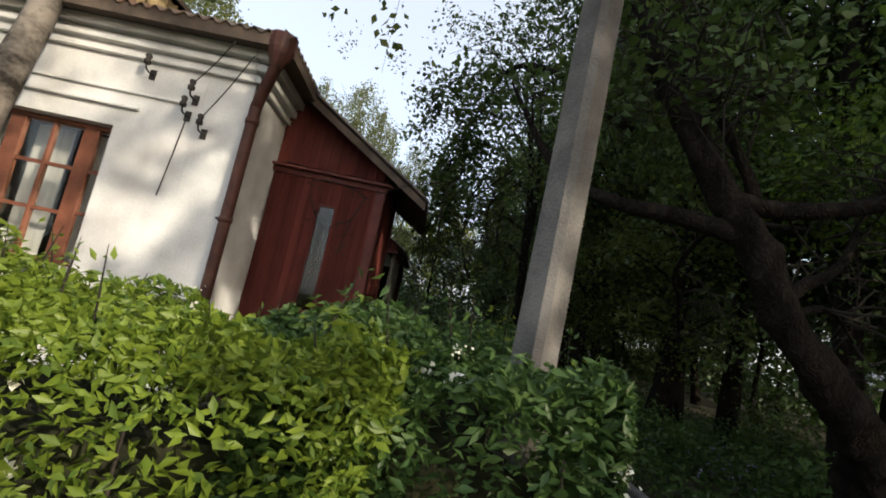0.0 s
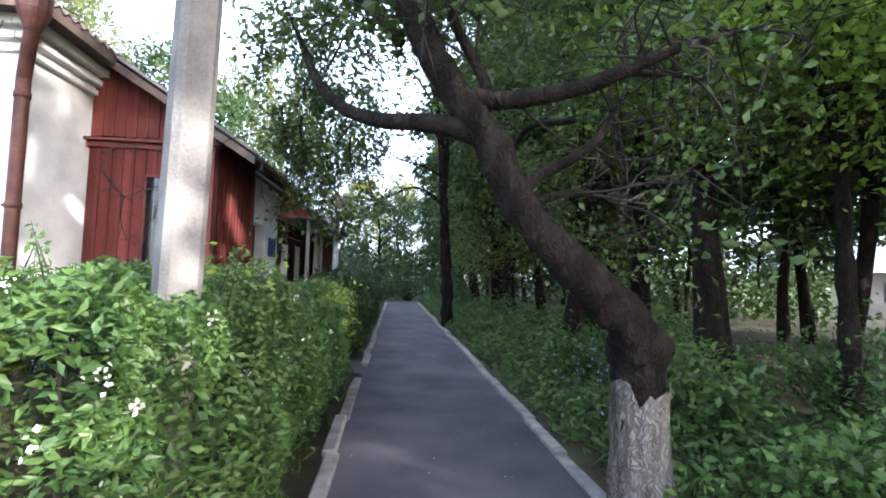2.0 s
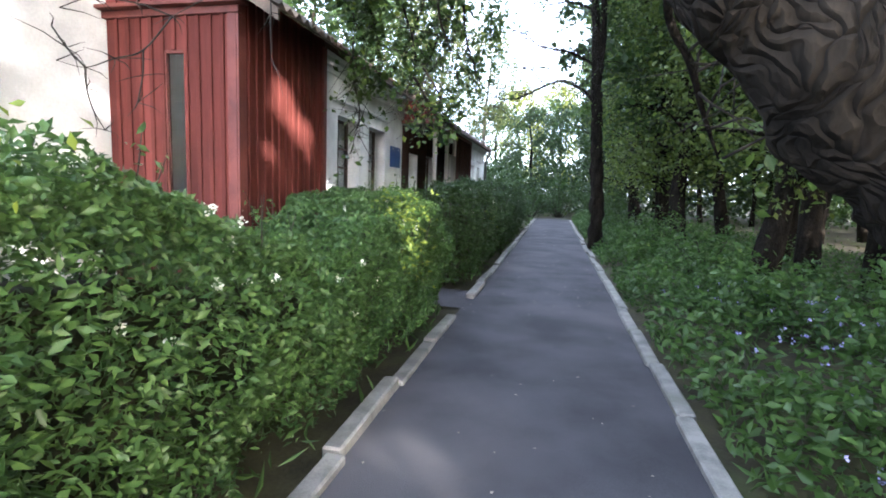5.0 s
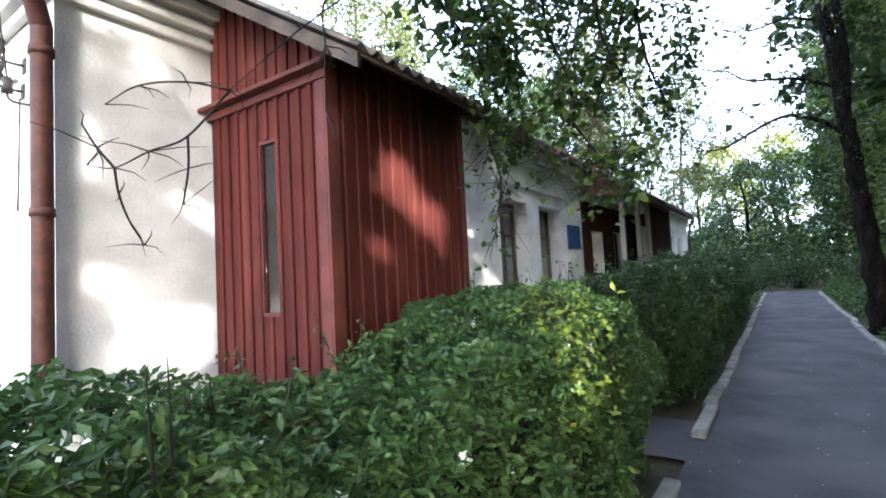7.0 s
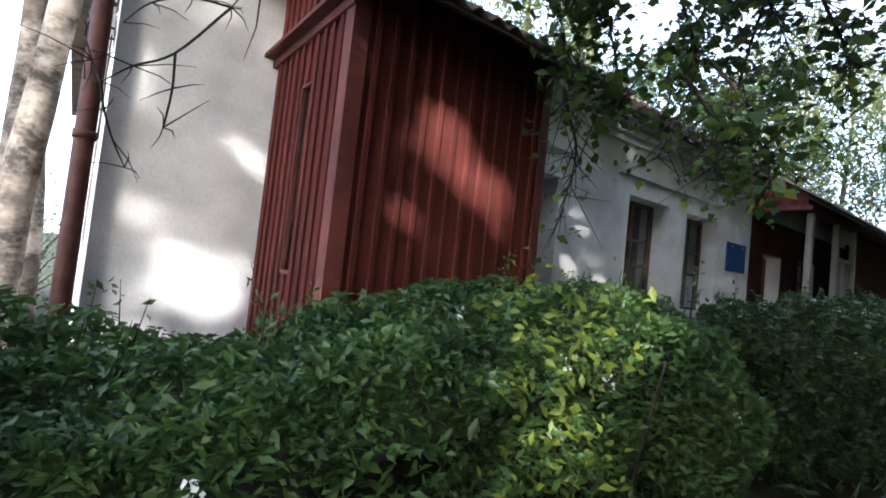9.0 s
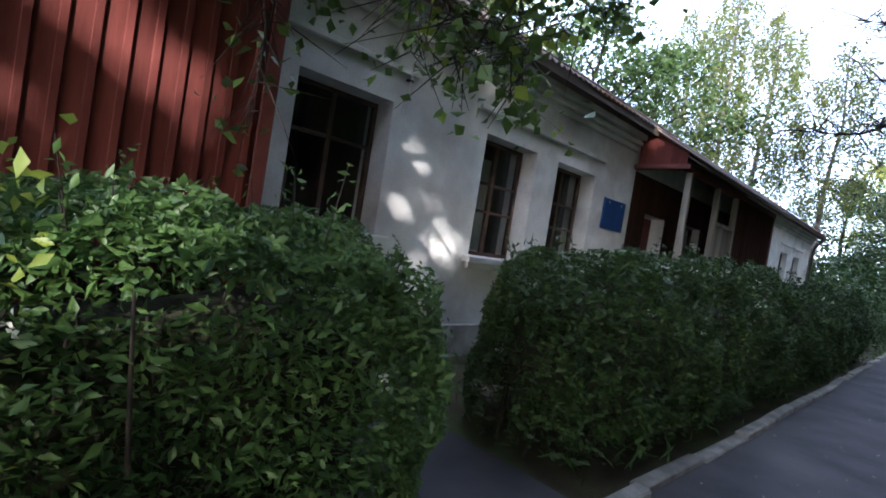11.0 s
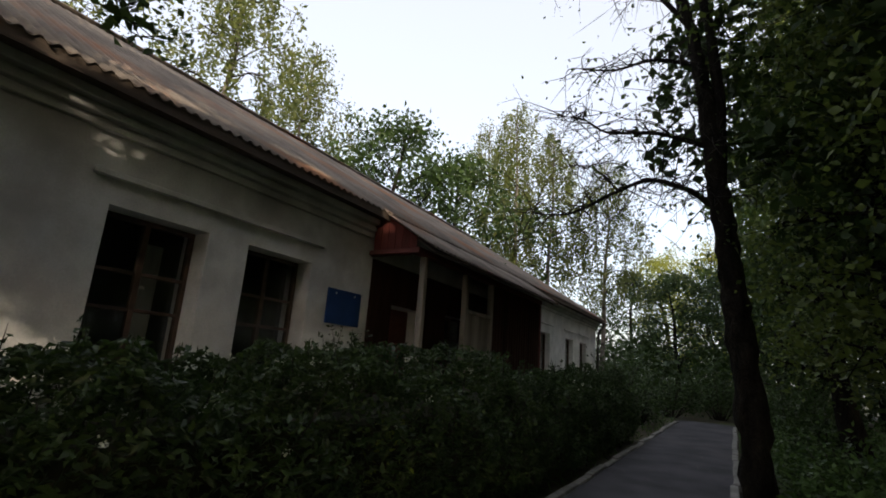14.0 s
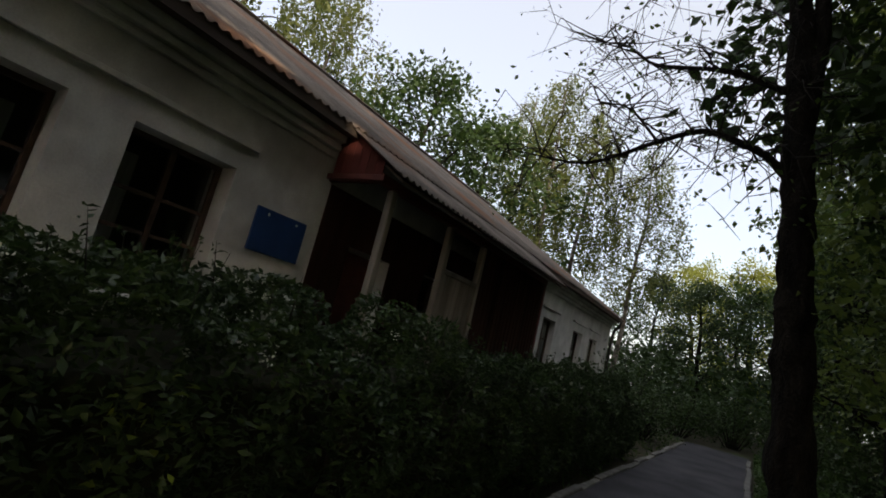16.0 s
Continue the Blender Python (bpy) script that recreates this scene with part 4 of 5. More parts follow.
def limb_tree(name, base, main, limbs, seed, leaf_mat, bark=M_BARK, label="", twigs=0, cloud=(), leaf=0.075, low=None, leaf_count=0, droop=0.2, wide=0.6):
    """A tree from its own lines: main and limbs as (points, radii); cloud: clumps of (centre, radius, leaf count)."""
    rnd = random.Random(seed)
    g = np.random.RandomState(seed)
    ob = thing(name, *base)
    off = Matrix.Translation((-base[0], -base[1], -base[2]))
    v, f = [], []
    pts, rad = smooth_line(*main, 8)
    tube_into(v, f, pts, rad, 18, 0.05, rnd)
    v = [tuple(Vector(q) + (noise.noise_vector(Vector(q) * 5) * 0.42 + noise.noise_vector(Vector((q[0] * 15, q[1] * 15, q[2] * 8))) * 0.2) * rad[min(len(rad) - 1, i // 18)]) for i, q in enumerate(v)]
    raw_object("trunk", v, f, bark, ob).matrix_basis = off
    if low:
        v, f = [], []
        p2, r2 = smooth_line(*low, 6)
        tube_into(v, f, p2, r2, 18, 0.02, rnd)
        v = [tuple(Vector(q) + noise.noise_vector(Vector((q[0] * 12, q[1] * 12, q[2] * 4))) * 0.018 + Vector((0, 0, max(0.0, q[2] - 0.55) * 0.9 * noise.noise((q[0] * 9, q[1] * 9, 1))))) for q in v]
        raw_object("limewashed_foot", v, f, M_OLDWASH, ob, "trunk foot with faded limewash").matrix_basis = off
    tips = []
    for p, r in limbs:
        q, s = smooth_line(p, r, 5)
        v, f = [], []
        tube_into(v, f, q, s, 8, 0.1, rnd)
        tips += q[2:]
        raw_object("limb", v, f, bark, ob).matrix_basis = off
    v, f = [], []
    ends = []
    starts = tips + pts[len(pts) // 2:]
    for _ in range(twigs):
        a = Vector(rnd.choice(starts))
        way = Vector((rnd.gauss(0, 1), rnd.gauss(0, 1), rnd.gauss(0.1, 0.6))).normalized()
        ln = rnd.uniform(0.25, 0.9)
        bend = Vector((rnd.uniform(-0.3, 0.3), rnd.uniform(-0.3, 0.3), -droop)) * ln
        b, c = a + way * ln * 0.5, a + way * ln + bend
        if (2.9 < c.x < 4.9 and c.y < 3.0 and c.z < 2.9) or (0.5 < c.x < 2.95 and c.y < 1.6 and c.z < 3.2):
            continue
        b += Vector((rnd.gauss(0, 0.1), rnd.gauss(0, 0.1), rnd.gauss(0, 0.1))) * ln
        tube_into(v, f, *smooth_line([a, b, c], [0.011, 0.007, 0.002], 3), 5)
        for _k in range(3):
            d = c.lerp(b, rnd.random())
            e = d + Vector((rnd.gauss(0, 0.25), rnd.gauss(0, 0.25), rnd.gauss(-droop * 0.6, 0.2)))
            tube_into(v, f, [d, (d + e) / 2, e], [0.005, 0.004, 0.001], 4)
            ends.append(e)
        ends.append(c)
    if v:
        raw_object("twigs", v, f, M_TWIG, ob).matrix_basis = off
    places = []
    if leaf_count and ends:
        e = np.array([tuple(q) for q in ends])
        places.append(e[g.randint(0, len(e), leaf_count)] + g.normal(size=(leaf_count, 3)) * 0.16)
    for c, r, m in cloud:
        clumps = g.normal(size=(max(4, m // 45), 3)) * np.array(r) * 0.62 + c
        places.append(clumps[g.randint(0, len(clumps), m)] + g.normal(size=(m, 3)) * 0.2)
    if places:
        p = np.concatenate(places)
        walkway = ((p[:, 0] > 2.9) & (p[:, 0] < 4.9) & (p[:, 1] < 3.0) & (p[:, 2] < 2.9)) | ((p[:, 0] > 1.6) & (p[:, 0] < 3.0) & (p[:, 1] < 1.7) & (p[:, 2] < 2.8))
        p = thinned(p[~walkway])
        leaves("crown", p, leaf, leaf_mat, ob, "", seed, up=0.25, wide=wide).matrix_basis = off
    return tagged(ob, label, "tree")


limb_tree("old_tree", (4.9, -1.5, 0),
          ([(4.9, -1.5, 0.3), (4.9, -1.5, 0.78), (4.89, -1.5, 1.0)] + [(4.78, -1.61, 1.18), (4.48, -1.76, 1.42), (4.25, -1.80, 1.61), (4.05, -1.82, 1.79), (3.94, -1.82, 1.98), (3.86, -1.80, 2.22), (3.69, -1.76, 2.44), (3.51, -1.72, 2.74), (3.38, -1.66, 2.98), (3.26, -1.59, 3.24), (3.17, -1.44, 3.68)]
           + [(2.98, -0.6, 5.2), (3.3, 0.2, 6.6)],
           [0.12, 0.155, 0.185, 0.15, 0.118, 0.108, 0.104, 0.098, 0.1, 0.095, 0.082, 0.076, 0.072, 0.064, 0.042, 0.015]),
          [([(3.79, -1.78, 2.27), (3.63, -1.74, 2.32), (3.42, -1.59, 2.39), (3.18, -1.39, 2.45), (2.90, -1.09, 2.63), (2.68, -0.89, 2.91), (2.52, -0.69, 3.27), (2.37, -0.54, 3.58)], [0.066, 0.062, 0.058, 0.052, 0.044, 0.034, 0.024, 0.01]),
           ([(3.70, -1.76, 2.51), (3.88, -1.79, 2.48), (4.11, -1.82, 2.51), (4.40, -1.84, 2.59), (4.66, -1.84, 2.71), (4.98, -1.74, 2.89), (5.41, -1.54, 3.11), (5.96, -1.24, 3.38)], [0.058, 0.058, 0.054, 0.048, 0.042, 0.032, 0.022, 0.009]),
           ([(3.84, -1.76, 2.47), (3.80, -1.74, 2.63), (3.66, -1.72, 2.89), (3.56, -1.64, 3.15), (3.44, -1.54, 3.54), (3.38, -1.34, 4.10)], [0.038, 0.038, 0.034, 0.03, 0.023, 0.01]),
           ([(4.04, -1.82, 1.97), (4.17, -1.74, 2.08), (4.43, -1.64, 2.23), (4.66, -1.49, 2.45), (4.81, -1.34, 2.66)], [0.042, 0.038, 0.032, 0.024, 0.01]),
           ([(4.06, -1.82, 1.87), (4.34, -1.64, 1.98), (4.72, -1.34, 2.02), (5.04, -1.14, 1.88)], [0.028, 0.024, 0.018, 0.007]),
           ([(4.60, -1.84, 2.69), (5.07, -1.24, 2.96), (5.97, -0.54, 3.26), (6.65, -0.04, 3.17), (7.14, 0.26, 2.88)], [0.028, 0.026, 0.021, 0.014, 0.006]),
           ([(4.55, -1.2, 2.6), (4.4, -0.4, 2.75), (4.4, 0.25, 2.42), (4.6, 0.51, 2.16), (4.74, 0.73, 1.94), (4.95, 1.03, 1.65)], [0.026, 0.026, 0.025, 0.022, 0.017, 0.007]),
           ([(3.3, -0.95, 3.2), (2.8, 0.2, 4.2), (2.4, 1.2, 4.6), (2.2, 2.2, 4.3)], [0.045, 0.035, 0.025, 0.008]),
           ([(3.05, -0.8, 4.8), (3.6, 1.5, 6.3), (4.2, 3.2, 7.2), (4.8, 5.2, 7.8)], [0.05, 0.045, 0.03, 0.01]),
           ([(3.2, -1.2, 3.7), (3.9, -0.4, 4.1), (4.6, 0.5, 4.6), (5.2, 1.2, 5.0)], [0.05, 0.04, 0.03, 0.01])],
          11, L_OAK, twigs=430, leaf_count=8500, leaf=0.072,
          low=([(4.94, -1.51, -0.05), (4.92, -1.5, 0.15), (4.9, -1.5, 0.45), (4.9, -1.5, 0.76)], [0.24, 0.2, 0.185, 0.178]),
          # last clump is unseen, added overhead to keep skylight off the path
          cloud=(((4.6, 1.6, 5.4), (2.4, 2.4, 1.1), 7000), ((6.0, 0.5, 4.4), (1.4, 1.8, 0.8), 3500), ((2.6, 2.2, 4.0), (0.8, 0.8, 0.35), 1700), ((4.5, 4.2, 7.7), (2.6, 3.0, 0.9), 15000)),
          label="old crooked tree leaning over the footpath, limewashed foot")

# sunlit foliage at the wood edge: its brightness is put into the leaf colour
limb_tree("lime_leaved_tree", (8.1, 0.2, 0),
          ([(8.1, 0.2, -0.1), (8.05, 0.2, 1.5), (7.9, 0.1, 3.0), (7.6, 0.0, 4.4), (7.4, -0.2, 6.0)], [0.1, 0.085, 0.07, 0.05, 0.015]),
          [([(7.95, 0.1, 2.7), (7.3, -0.3, 3.4), (6.6, -0.7, 3.8), (5.9, -0.9, 3.9)], [0.035, 0.028, 0.018, 0.006]),
           ([(7.9, 0.1, 3.0), (7.5, 0.9, 3.7), (6.9, 1.6, 4.0), (6.2, 2.0, 4.1)], [0.035, 0.028, 0.018, 0.006]),
           ([(7.7, 0.0, 3.9), (7.2, -0.9, 4.5), (6.7, -1.6, 4.7)], [0.03, 0.022, 0.006])],
          23, L_LIME, twigs=160, leaf_count=2600, leaf=0.1, label="slender young tree at the wood edge, leaves coloured sunlit lime-green",
          cloud=(((6.7, -0.4, 3.8), (1.2, 1.1, 0.5), 2600), ((7.2, 0.8, 4.3), (1.2, 1.3, 0.6), 2600)))

# bare twigs hanging before the end of the house
hang = thing("hanging_branch", 1.9, 1.2, 2.9)
rnd = random.Random(5)
v, f = [], []
lines = [[(2.25, 1.2, 3.2), (2.0, 0.7, 2.95), (1.6, 0.55, 2.78), (1.2, 0.4, 2.52)],
         [(1.2, 0.4, 2.52), (1.14, 0.2, 2.24), (1.06, 0.05, 2.15), (0.95, -0.06, 2.07), (0.8, -0.12, 2.1)],
         [(1.2, 0.4, 2.52), (1.05, 0.25, 2.56), (0.85, 0.1, 2.55), (0.7, 0.0, 2.46)],
         [(0.95, -0.06, 2.07), (0.92, -0.03, 1.95), (0.91, 0.02, 1.82), (0.93, 0.08, 1.7)],
         [(1.14, 0.2, 2.24), (1.12, 0.21, 2.08), (1.08, 0.2, 1.9)],
         [(0.95, -0.06, 2.07), (0.86, -0.1, 2.18), (0.8, -0.14, 2.3)],
         [(2.1, 0.9, 3.05), (2.0, 0.4, 2.75), (1.99, 0.36, 2.5), (2.01, 0.33, 2.2)]]
for q in lines:
    tube_into(v, f, *smooth_line(q, [0.007, 0.006, 0.005, 0.003, 0.0015][:len(q)], 5), 5)
    for _ in range(6):
        a = Vector(rnd.choice(q[1:]))
        b = a + Vector((rnd.gauss(0, 0.1), rnd.gauss(0, 0.1), rnd.gauss(-0.03, 0.09)))
        tube_into(v, f, [a, (a + b) / 2 + Vector((0.01, 0.01, 0.01)), b], [0.004, 0.003, 0.001], 4)
raw_object("twigs", v, f, M_TWIG, hang).matrix_basis = Matrix.Translation((-1.9, -1.2, -2.9))
tagged(hang, "bare thin branch hanging in front of the porch", "branch")

# leafy sprays over the footpath
def spray(pts, count, seed, size=0.085, lit=0.1):
    ob = thing("leafy_branch", *pts[0])
    off = Matrix.Translation((-pts[0][0], -pts[0][1], -pts[0][2]))
    g = np.random.RandomState(seed)
    v, f = [], []
    q, r = smooth_line(pts, list(np.linspace(0.014, 0.003, len(pts))), 6)
    tube_into(v, f, q, r, 5)
    ends = []
    for a in q[2:]:
        for _ in range(3):
            b = a + Vector(g.normal(size=3)) * 0.16 - Vector((0, 0, 0.08))
            tube_into(v, f, [a, (a + b) / 2, b], [0.004, 0.003, 0.001], 4)
            ends += [tuple(b), tuple((a + b) / 2)]
    raw_object("twigs", v, f, M_TWIG, ob).matrix_basis = off
    e = np.array(ends)
    p = thinned(e[g.randint(0, len(e), count)] + g.normal(size=(count, 3)) * 0.06)
    count = len(p)
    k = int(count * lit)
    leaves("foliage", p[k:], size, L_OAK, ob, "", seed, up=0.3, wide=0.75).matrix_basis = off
    # a share of the leaves gets the sunlit yellow colour
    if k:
        leaves("sunlit_leaves", p[:k], size, L_LIT, ob, "", seed + 1, up=0.3, wide=0.75).matrix_basis = off
    return tagged(ob, "leafy drooping branch of the old tree over the hedge", "branch")


spray([(3.0, 2.2, 3.6), (2.6, 2.9, 3.3), (2.3, 3.3, 2.95), (2.1, 3.6, 2.6), (2.0, 3.8, 2.3)], 420, 31)
spray([(2.8, 1.8, 3.6), (2.5, 2.4, 3.4), (2.2, 2.9, 3.15), (1.9, 3.2, 2.8)], 380, 32, 0.07)
for k, line in enumerate(([(2.4, 1.2, 4.6), (2.2, 1.7, 4.3), (2.0, 2.1, 3.9), (1.8, 2.3, 3.5), (1.7, 2.4, 3.2)],
                          [(2.2, 2.2, 4.3), (2.1, 2.8, 4.1), (2.0, 3.3, 3.8), (1.8, 3.8, 3.4)],
                          [(2.2, 2.2, 4.3), (2.4, 3.0, 4.2), (2.3, 3.8, 3.9), (2.1, 4.4, 3.5), (1.9, 4.8, 3.2)],
                          [(2.6, 2.6, 4.3), (2.9, 3.4, 4.2), (2.9, 4.2, 3.9), (2.8, 4.8, 3.5)],
                          [(2.4, 1.2, 4.6), (1.9, 1.3, 4.5), (1.6, 1.5, 4.2), (1.5, 1.7, 3.9)])):
    spray(line, 820, 34 + k, 0.066, 0.04)

for k, line in enumerate(([(2.14, 1.38, 3.33), (2.06, 1.77, 3.16), (2.08, 2.05, 2.94), (2.03, 2.28, 2.7), (1.98, 2.47, 2.46)],
                          [(2.43, 1.81, 3.35), (2.32, 2.16, 3.17), (2.34, 2.42, 2.94), (2.31, 2.65, 2.65), (1.95, 2.96, 2.28)],
                          [(2.65, 2.14, 3.36), (2.63, 2.42, 3.11), (2.68, 2.65, 2.92), (2.73, 2.87, 2.69)],
                          [(2.85, 2.49, 3.28), (2.85, 2.77, 2.99), (2.92, 3.0, 2.72), (2.93, 3.07, 2.52)],
                          [(1.98, 1.07, 3.34), (1.94, 1.38, 3.17), (1.96, 1.68, 3.01), (1.98, 1.95, 2.81)],
                          [(1.86, 2.01, 2.8), (1.82, 2.14, 2.45), (1.84, 2.25, 2.16), (1.75, 2.27, 1.78)])):
    spray(line, (620, 560, 380, 200, 560, 130)[k], 50 + k, 0.066, 0.05)

spray([(2.37, 2.43, 2.55), (2.45, 2.59, 2.38), (2.49, 2.77, 2.27), (2.58, 2.94, 2.22), (2.6, 3.16, 2.22)], 230, 61, 0.07, 0.2)
spray([(2.41, 2.62, 2.69), (2.51, 2.78, 2.52), (2.53, 2.95, 2.38), (2.28, 2.92, 2.14)], 190, 62, 0.07, 0.15)


def grown_tree(name, seed, height, girth, crown_from, crown_wide, leaf_mat, bark, leaf, count, limbs=26, droop=0.0, label="", weep=0.0, sparse=0.25, stand=None, wander=0.018):
    """A whole tree with tapered trunk, limbs, twigs and a gappy crown of leaf clumps, at the origin."""
    rnd = random.Random(seed)
    g = np.random.RandomState(seed)
    ob = thing(name)
    n = 7
    pts = [(0.0, 0.0, -0.1)]
    for i in range(1, n + 1):
        pts.append((pts[-1][0] + rnd.gauss(0, wander) * height, pts[-1][1] + rnd.gauss(0, wander) * height, height * i / n))
    rad = [girth * (1 - 0.88 * i / n) for i in range(n + 1)]
    rad[0] *= 1.3
    q, r = smooth_line(pts, rad, 4)
    v, f = [], []
    tube_into(v, f, q, r, 10, 0.07, rnd)
    raw_object("trunk", v, f, bark, ob)
    v, f = [], []
    ends = []
    for i in range(limbs):
        t = crown_from + (1 - crown_from) * (i + rnd.random()) / limbs
        k = min(len(q) - 2, int(t * (len(q) - 1)))
        a = Vector(q[k])
        shape = math.sin(math.pi * min(1, 0.18 + 0.8 * (t - crown_from) / (1 - crown_from + 1e-6))) ** 0.7
        ln = crown_wide * shape * rnd.uniform(0.6, 1.15)
        ang = i * 2.4 + rnd.uniform(-0.5, 0.5)
        way = Vector((math.cos(ang), math.sin(ang), rnd.uniform(0.15, 0.75)))
        b = a + way * ln * 0.5
        c = a + way * ln + Vector((0, 0, -droop * ln * 0.6))
        tube_into(v, f, *smooth_line([a, b, c], [r[k] * 0.42, r[k] * 0.24, 0.008], 3), 6)
        for j in range(5):
            s = b.lerp(c, rnd.random())
            e = s + Vector((rnd.gauss(0, 0.5), rnd.gauss(0, 0.5), rnd.gauss(-droop * 0.5, 0.35))) * (0.45 * ln + 0.2)
            tube_into(v, f, [s, (s + e) / 2, e], [0.012, 0.008, 0.003], 4)
            ends.append(e)
            if weep:
                hang = e - Vector((0, 0, rnd.uniform(0.5, 1.8) * weep))
                tube_into(v, f, [e, (e + hang) / 2 + Vector((rnd.gauss(0, 0.05), rnd.gauss(0, 0.05), 0)), hang], [0.004, 0.003, 0.002], 3)
                ends += [e.lerp(hang, 0.35), e.lerp(hang, 0.7), hang]
        ends.append(c)
    raw_object("limbs", v, f, bark if not weep else M_TWIG, ob)
    e = np.array([tuple(p) for p in ends])
    e = e[g.uniform(size=len(e)) > sparse]
    p = e[g.randint(0, len(e), count)] + g.normal(size=(count, 3)) * ((0.13 if weep else 0.3), (0.13 if weep else 0.3), 0.26)
    if stand is not None:
        p = thinned(p * stand[2] + np.array((stand[0], stand[1], 0.0)))
        p = (p - np.array((stand[0], stand[1], 0.0))) / stand[2]
    leaves("crown", p, leaf, leaf_mat, ob, "", seed, up=0.2, droop=0.5 if weep else 0.0, wide=0.65)
    return tagged(ob, label, "tree")


def plant(first, places, group):
    """Sets a built tree at its first place, and copies at the rest: x, y, turn, scale."""
    for i, (x, y, turn, s) in enumerate(places):
        m = pose(x, y, 0, 0, 0, turn)
        o = first if i == 0 else copy_thing(first, m)
        o.matrix_basis = m @ Matrix.Diagonal((s, s, s, 1))
        o["group"] = group


wood_a = grown_tree("woodland_tree", 41, 12.5, 0.15, 0.28, 2.9, L_WOOD, M_BARK, 0.24, 7200, 30, 0.15, "slender dark-trunked woodland tree with dense green crown")
wood_b = grown_tree("woodland_tree", 42, 10.5, 0.12, 0.28, 2.7, L_WOOD, M_BARK, 0.23, 7200, 30, 0.2, "slender dark-trunked woodland tree with low leafy branches")
wood_c = grown_tree("woodland_tree", 43, 14.0, 0.19, 0.30, 3.4, L_OAK, M_BARK, 0.25, 7600, 32, 0.1, "tall dark woodland tree with spreading crown")
rnd = random.Random(77)
spots = []
for _ in range(4000):
    x, y = rnd.uniform(6.3, 24), rnd.uniform(-4, 42)
    if x < 6.6 + 0.03 * abs(y - 6) or any((x - a) ** 2 + (y - b) ** 2 < 2.2 ** 2 for a, b in spots):
        continue
    if x > 9 and 0.35 < (y + 4.4) / (x - 3) < 0.72 and rnd.random() < 0.7:
        continue
    if -5 < y < 0 and x < 11 and not -1 < x + y < 3.2:
        continue
    if 17 < y < 28 and x < 9.5:
        continue
    spots.append((x, y))
    if len(spots) >= 48:
        break
clad = grown_tree("overgrown_tree", 45, 11.5, 0.2, 0.14, 1.6, L_CLAD, M_BARK, 0.105, 14500, 50, 0.15, "tree overgrown with leaves down to the ground", sparse=0.3)
plant(clad, [(6.9, 10.4, 0, 1.0), (7.0, 12.4, 120, 1.05), (7.2, 6.2, 240, 0.95), (6.9, 16.5, 60, 1.0)], "overgrown trees at the footpath edge")
# added trees: their crowns stay out of view and block skylight
for k, (x, y, spread) in enumerate(((7.6, 1.6, 5.6), (9.0, 6.4, 4.6))):
    over = grown_tree("shade_canopy_tree", 480 + k, 14.0, 0.2, 0.56, spread, L_WOOD, M_BARK, 0.21, 13000, 40, 0.1, "tall tree added with its dense crown out of view to shade the footpath", sparse=0.1, stand=(x, y, 1.0), wander=0.006)
    plant(over, [(x, y, 0, 1.0)], "tall trees over the footpath")
# mostly out of view, added to keep low sun off path and porch
behind = [(8.6, -5.6), (11.0, -8.6), (13.0, -10.8), (16.2, -12.0), (12.5, -4.5), (15.0, -7.0), (18.5, -13.5), (18, -9), (21, -16), (10.2, -1.6), (13.6, 0.4), (16.5, -2.5), (10.8, 1.9)]
sets = {0: [], 1: [], 2: []}
for i, (x, y) in enumerate(spots + behind):
    if y >= 2.5:
        sets[i % 3].append((x, y, rnd.uniform(0, 360), rnd.uniform(0.8, 1.15)))
        continue
    s = rnd.uniform(0.85, 1.1)
    o = grown_tree("woodland_tree", 300 + i, 12.0, 0.15, 0.3, 2.9, L_WOOD, M_BARK, 0.21, 7400, 30, 0.1, "open-crowned woodland tree with gaps between its leaf clumps", sparse=0.3, stand=(x, y, s))
    plant(o, [(x, y, 0, s)], "trees of the wood beside the footpath")
for tree, key in ((wood_a, 0), (wood_b, 1), (wood_c, 2)):
    plant(tree, sets[key], "trees of the wood beside the footpath")

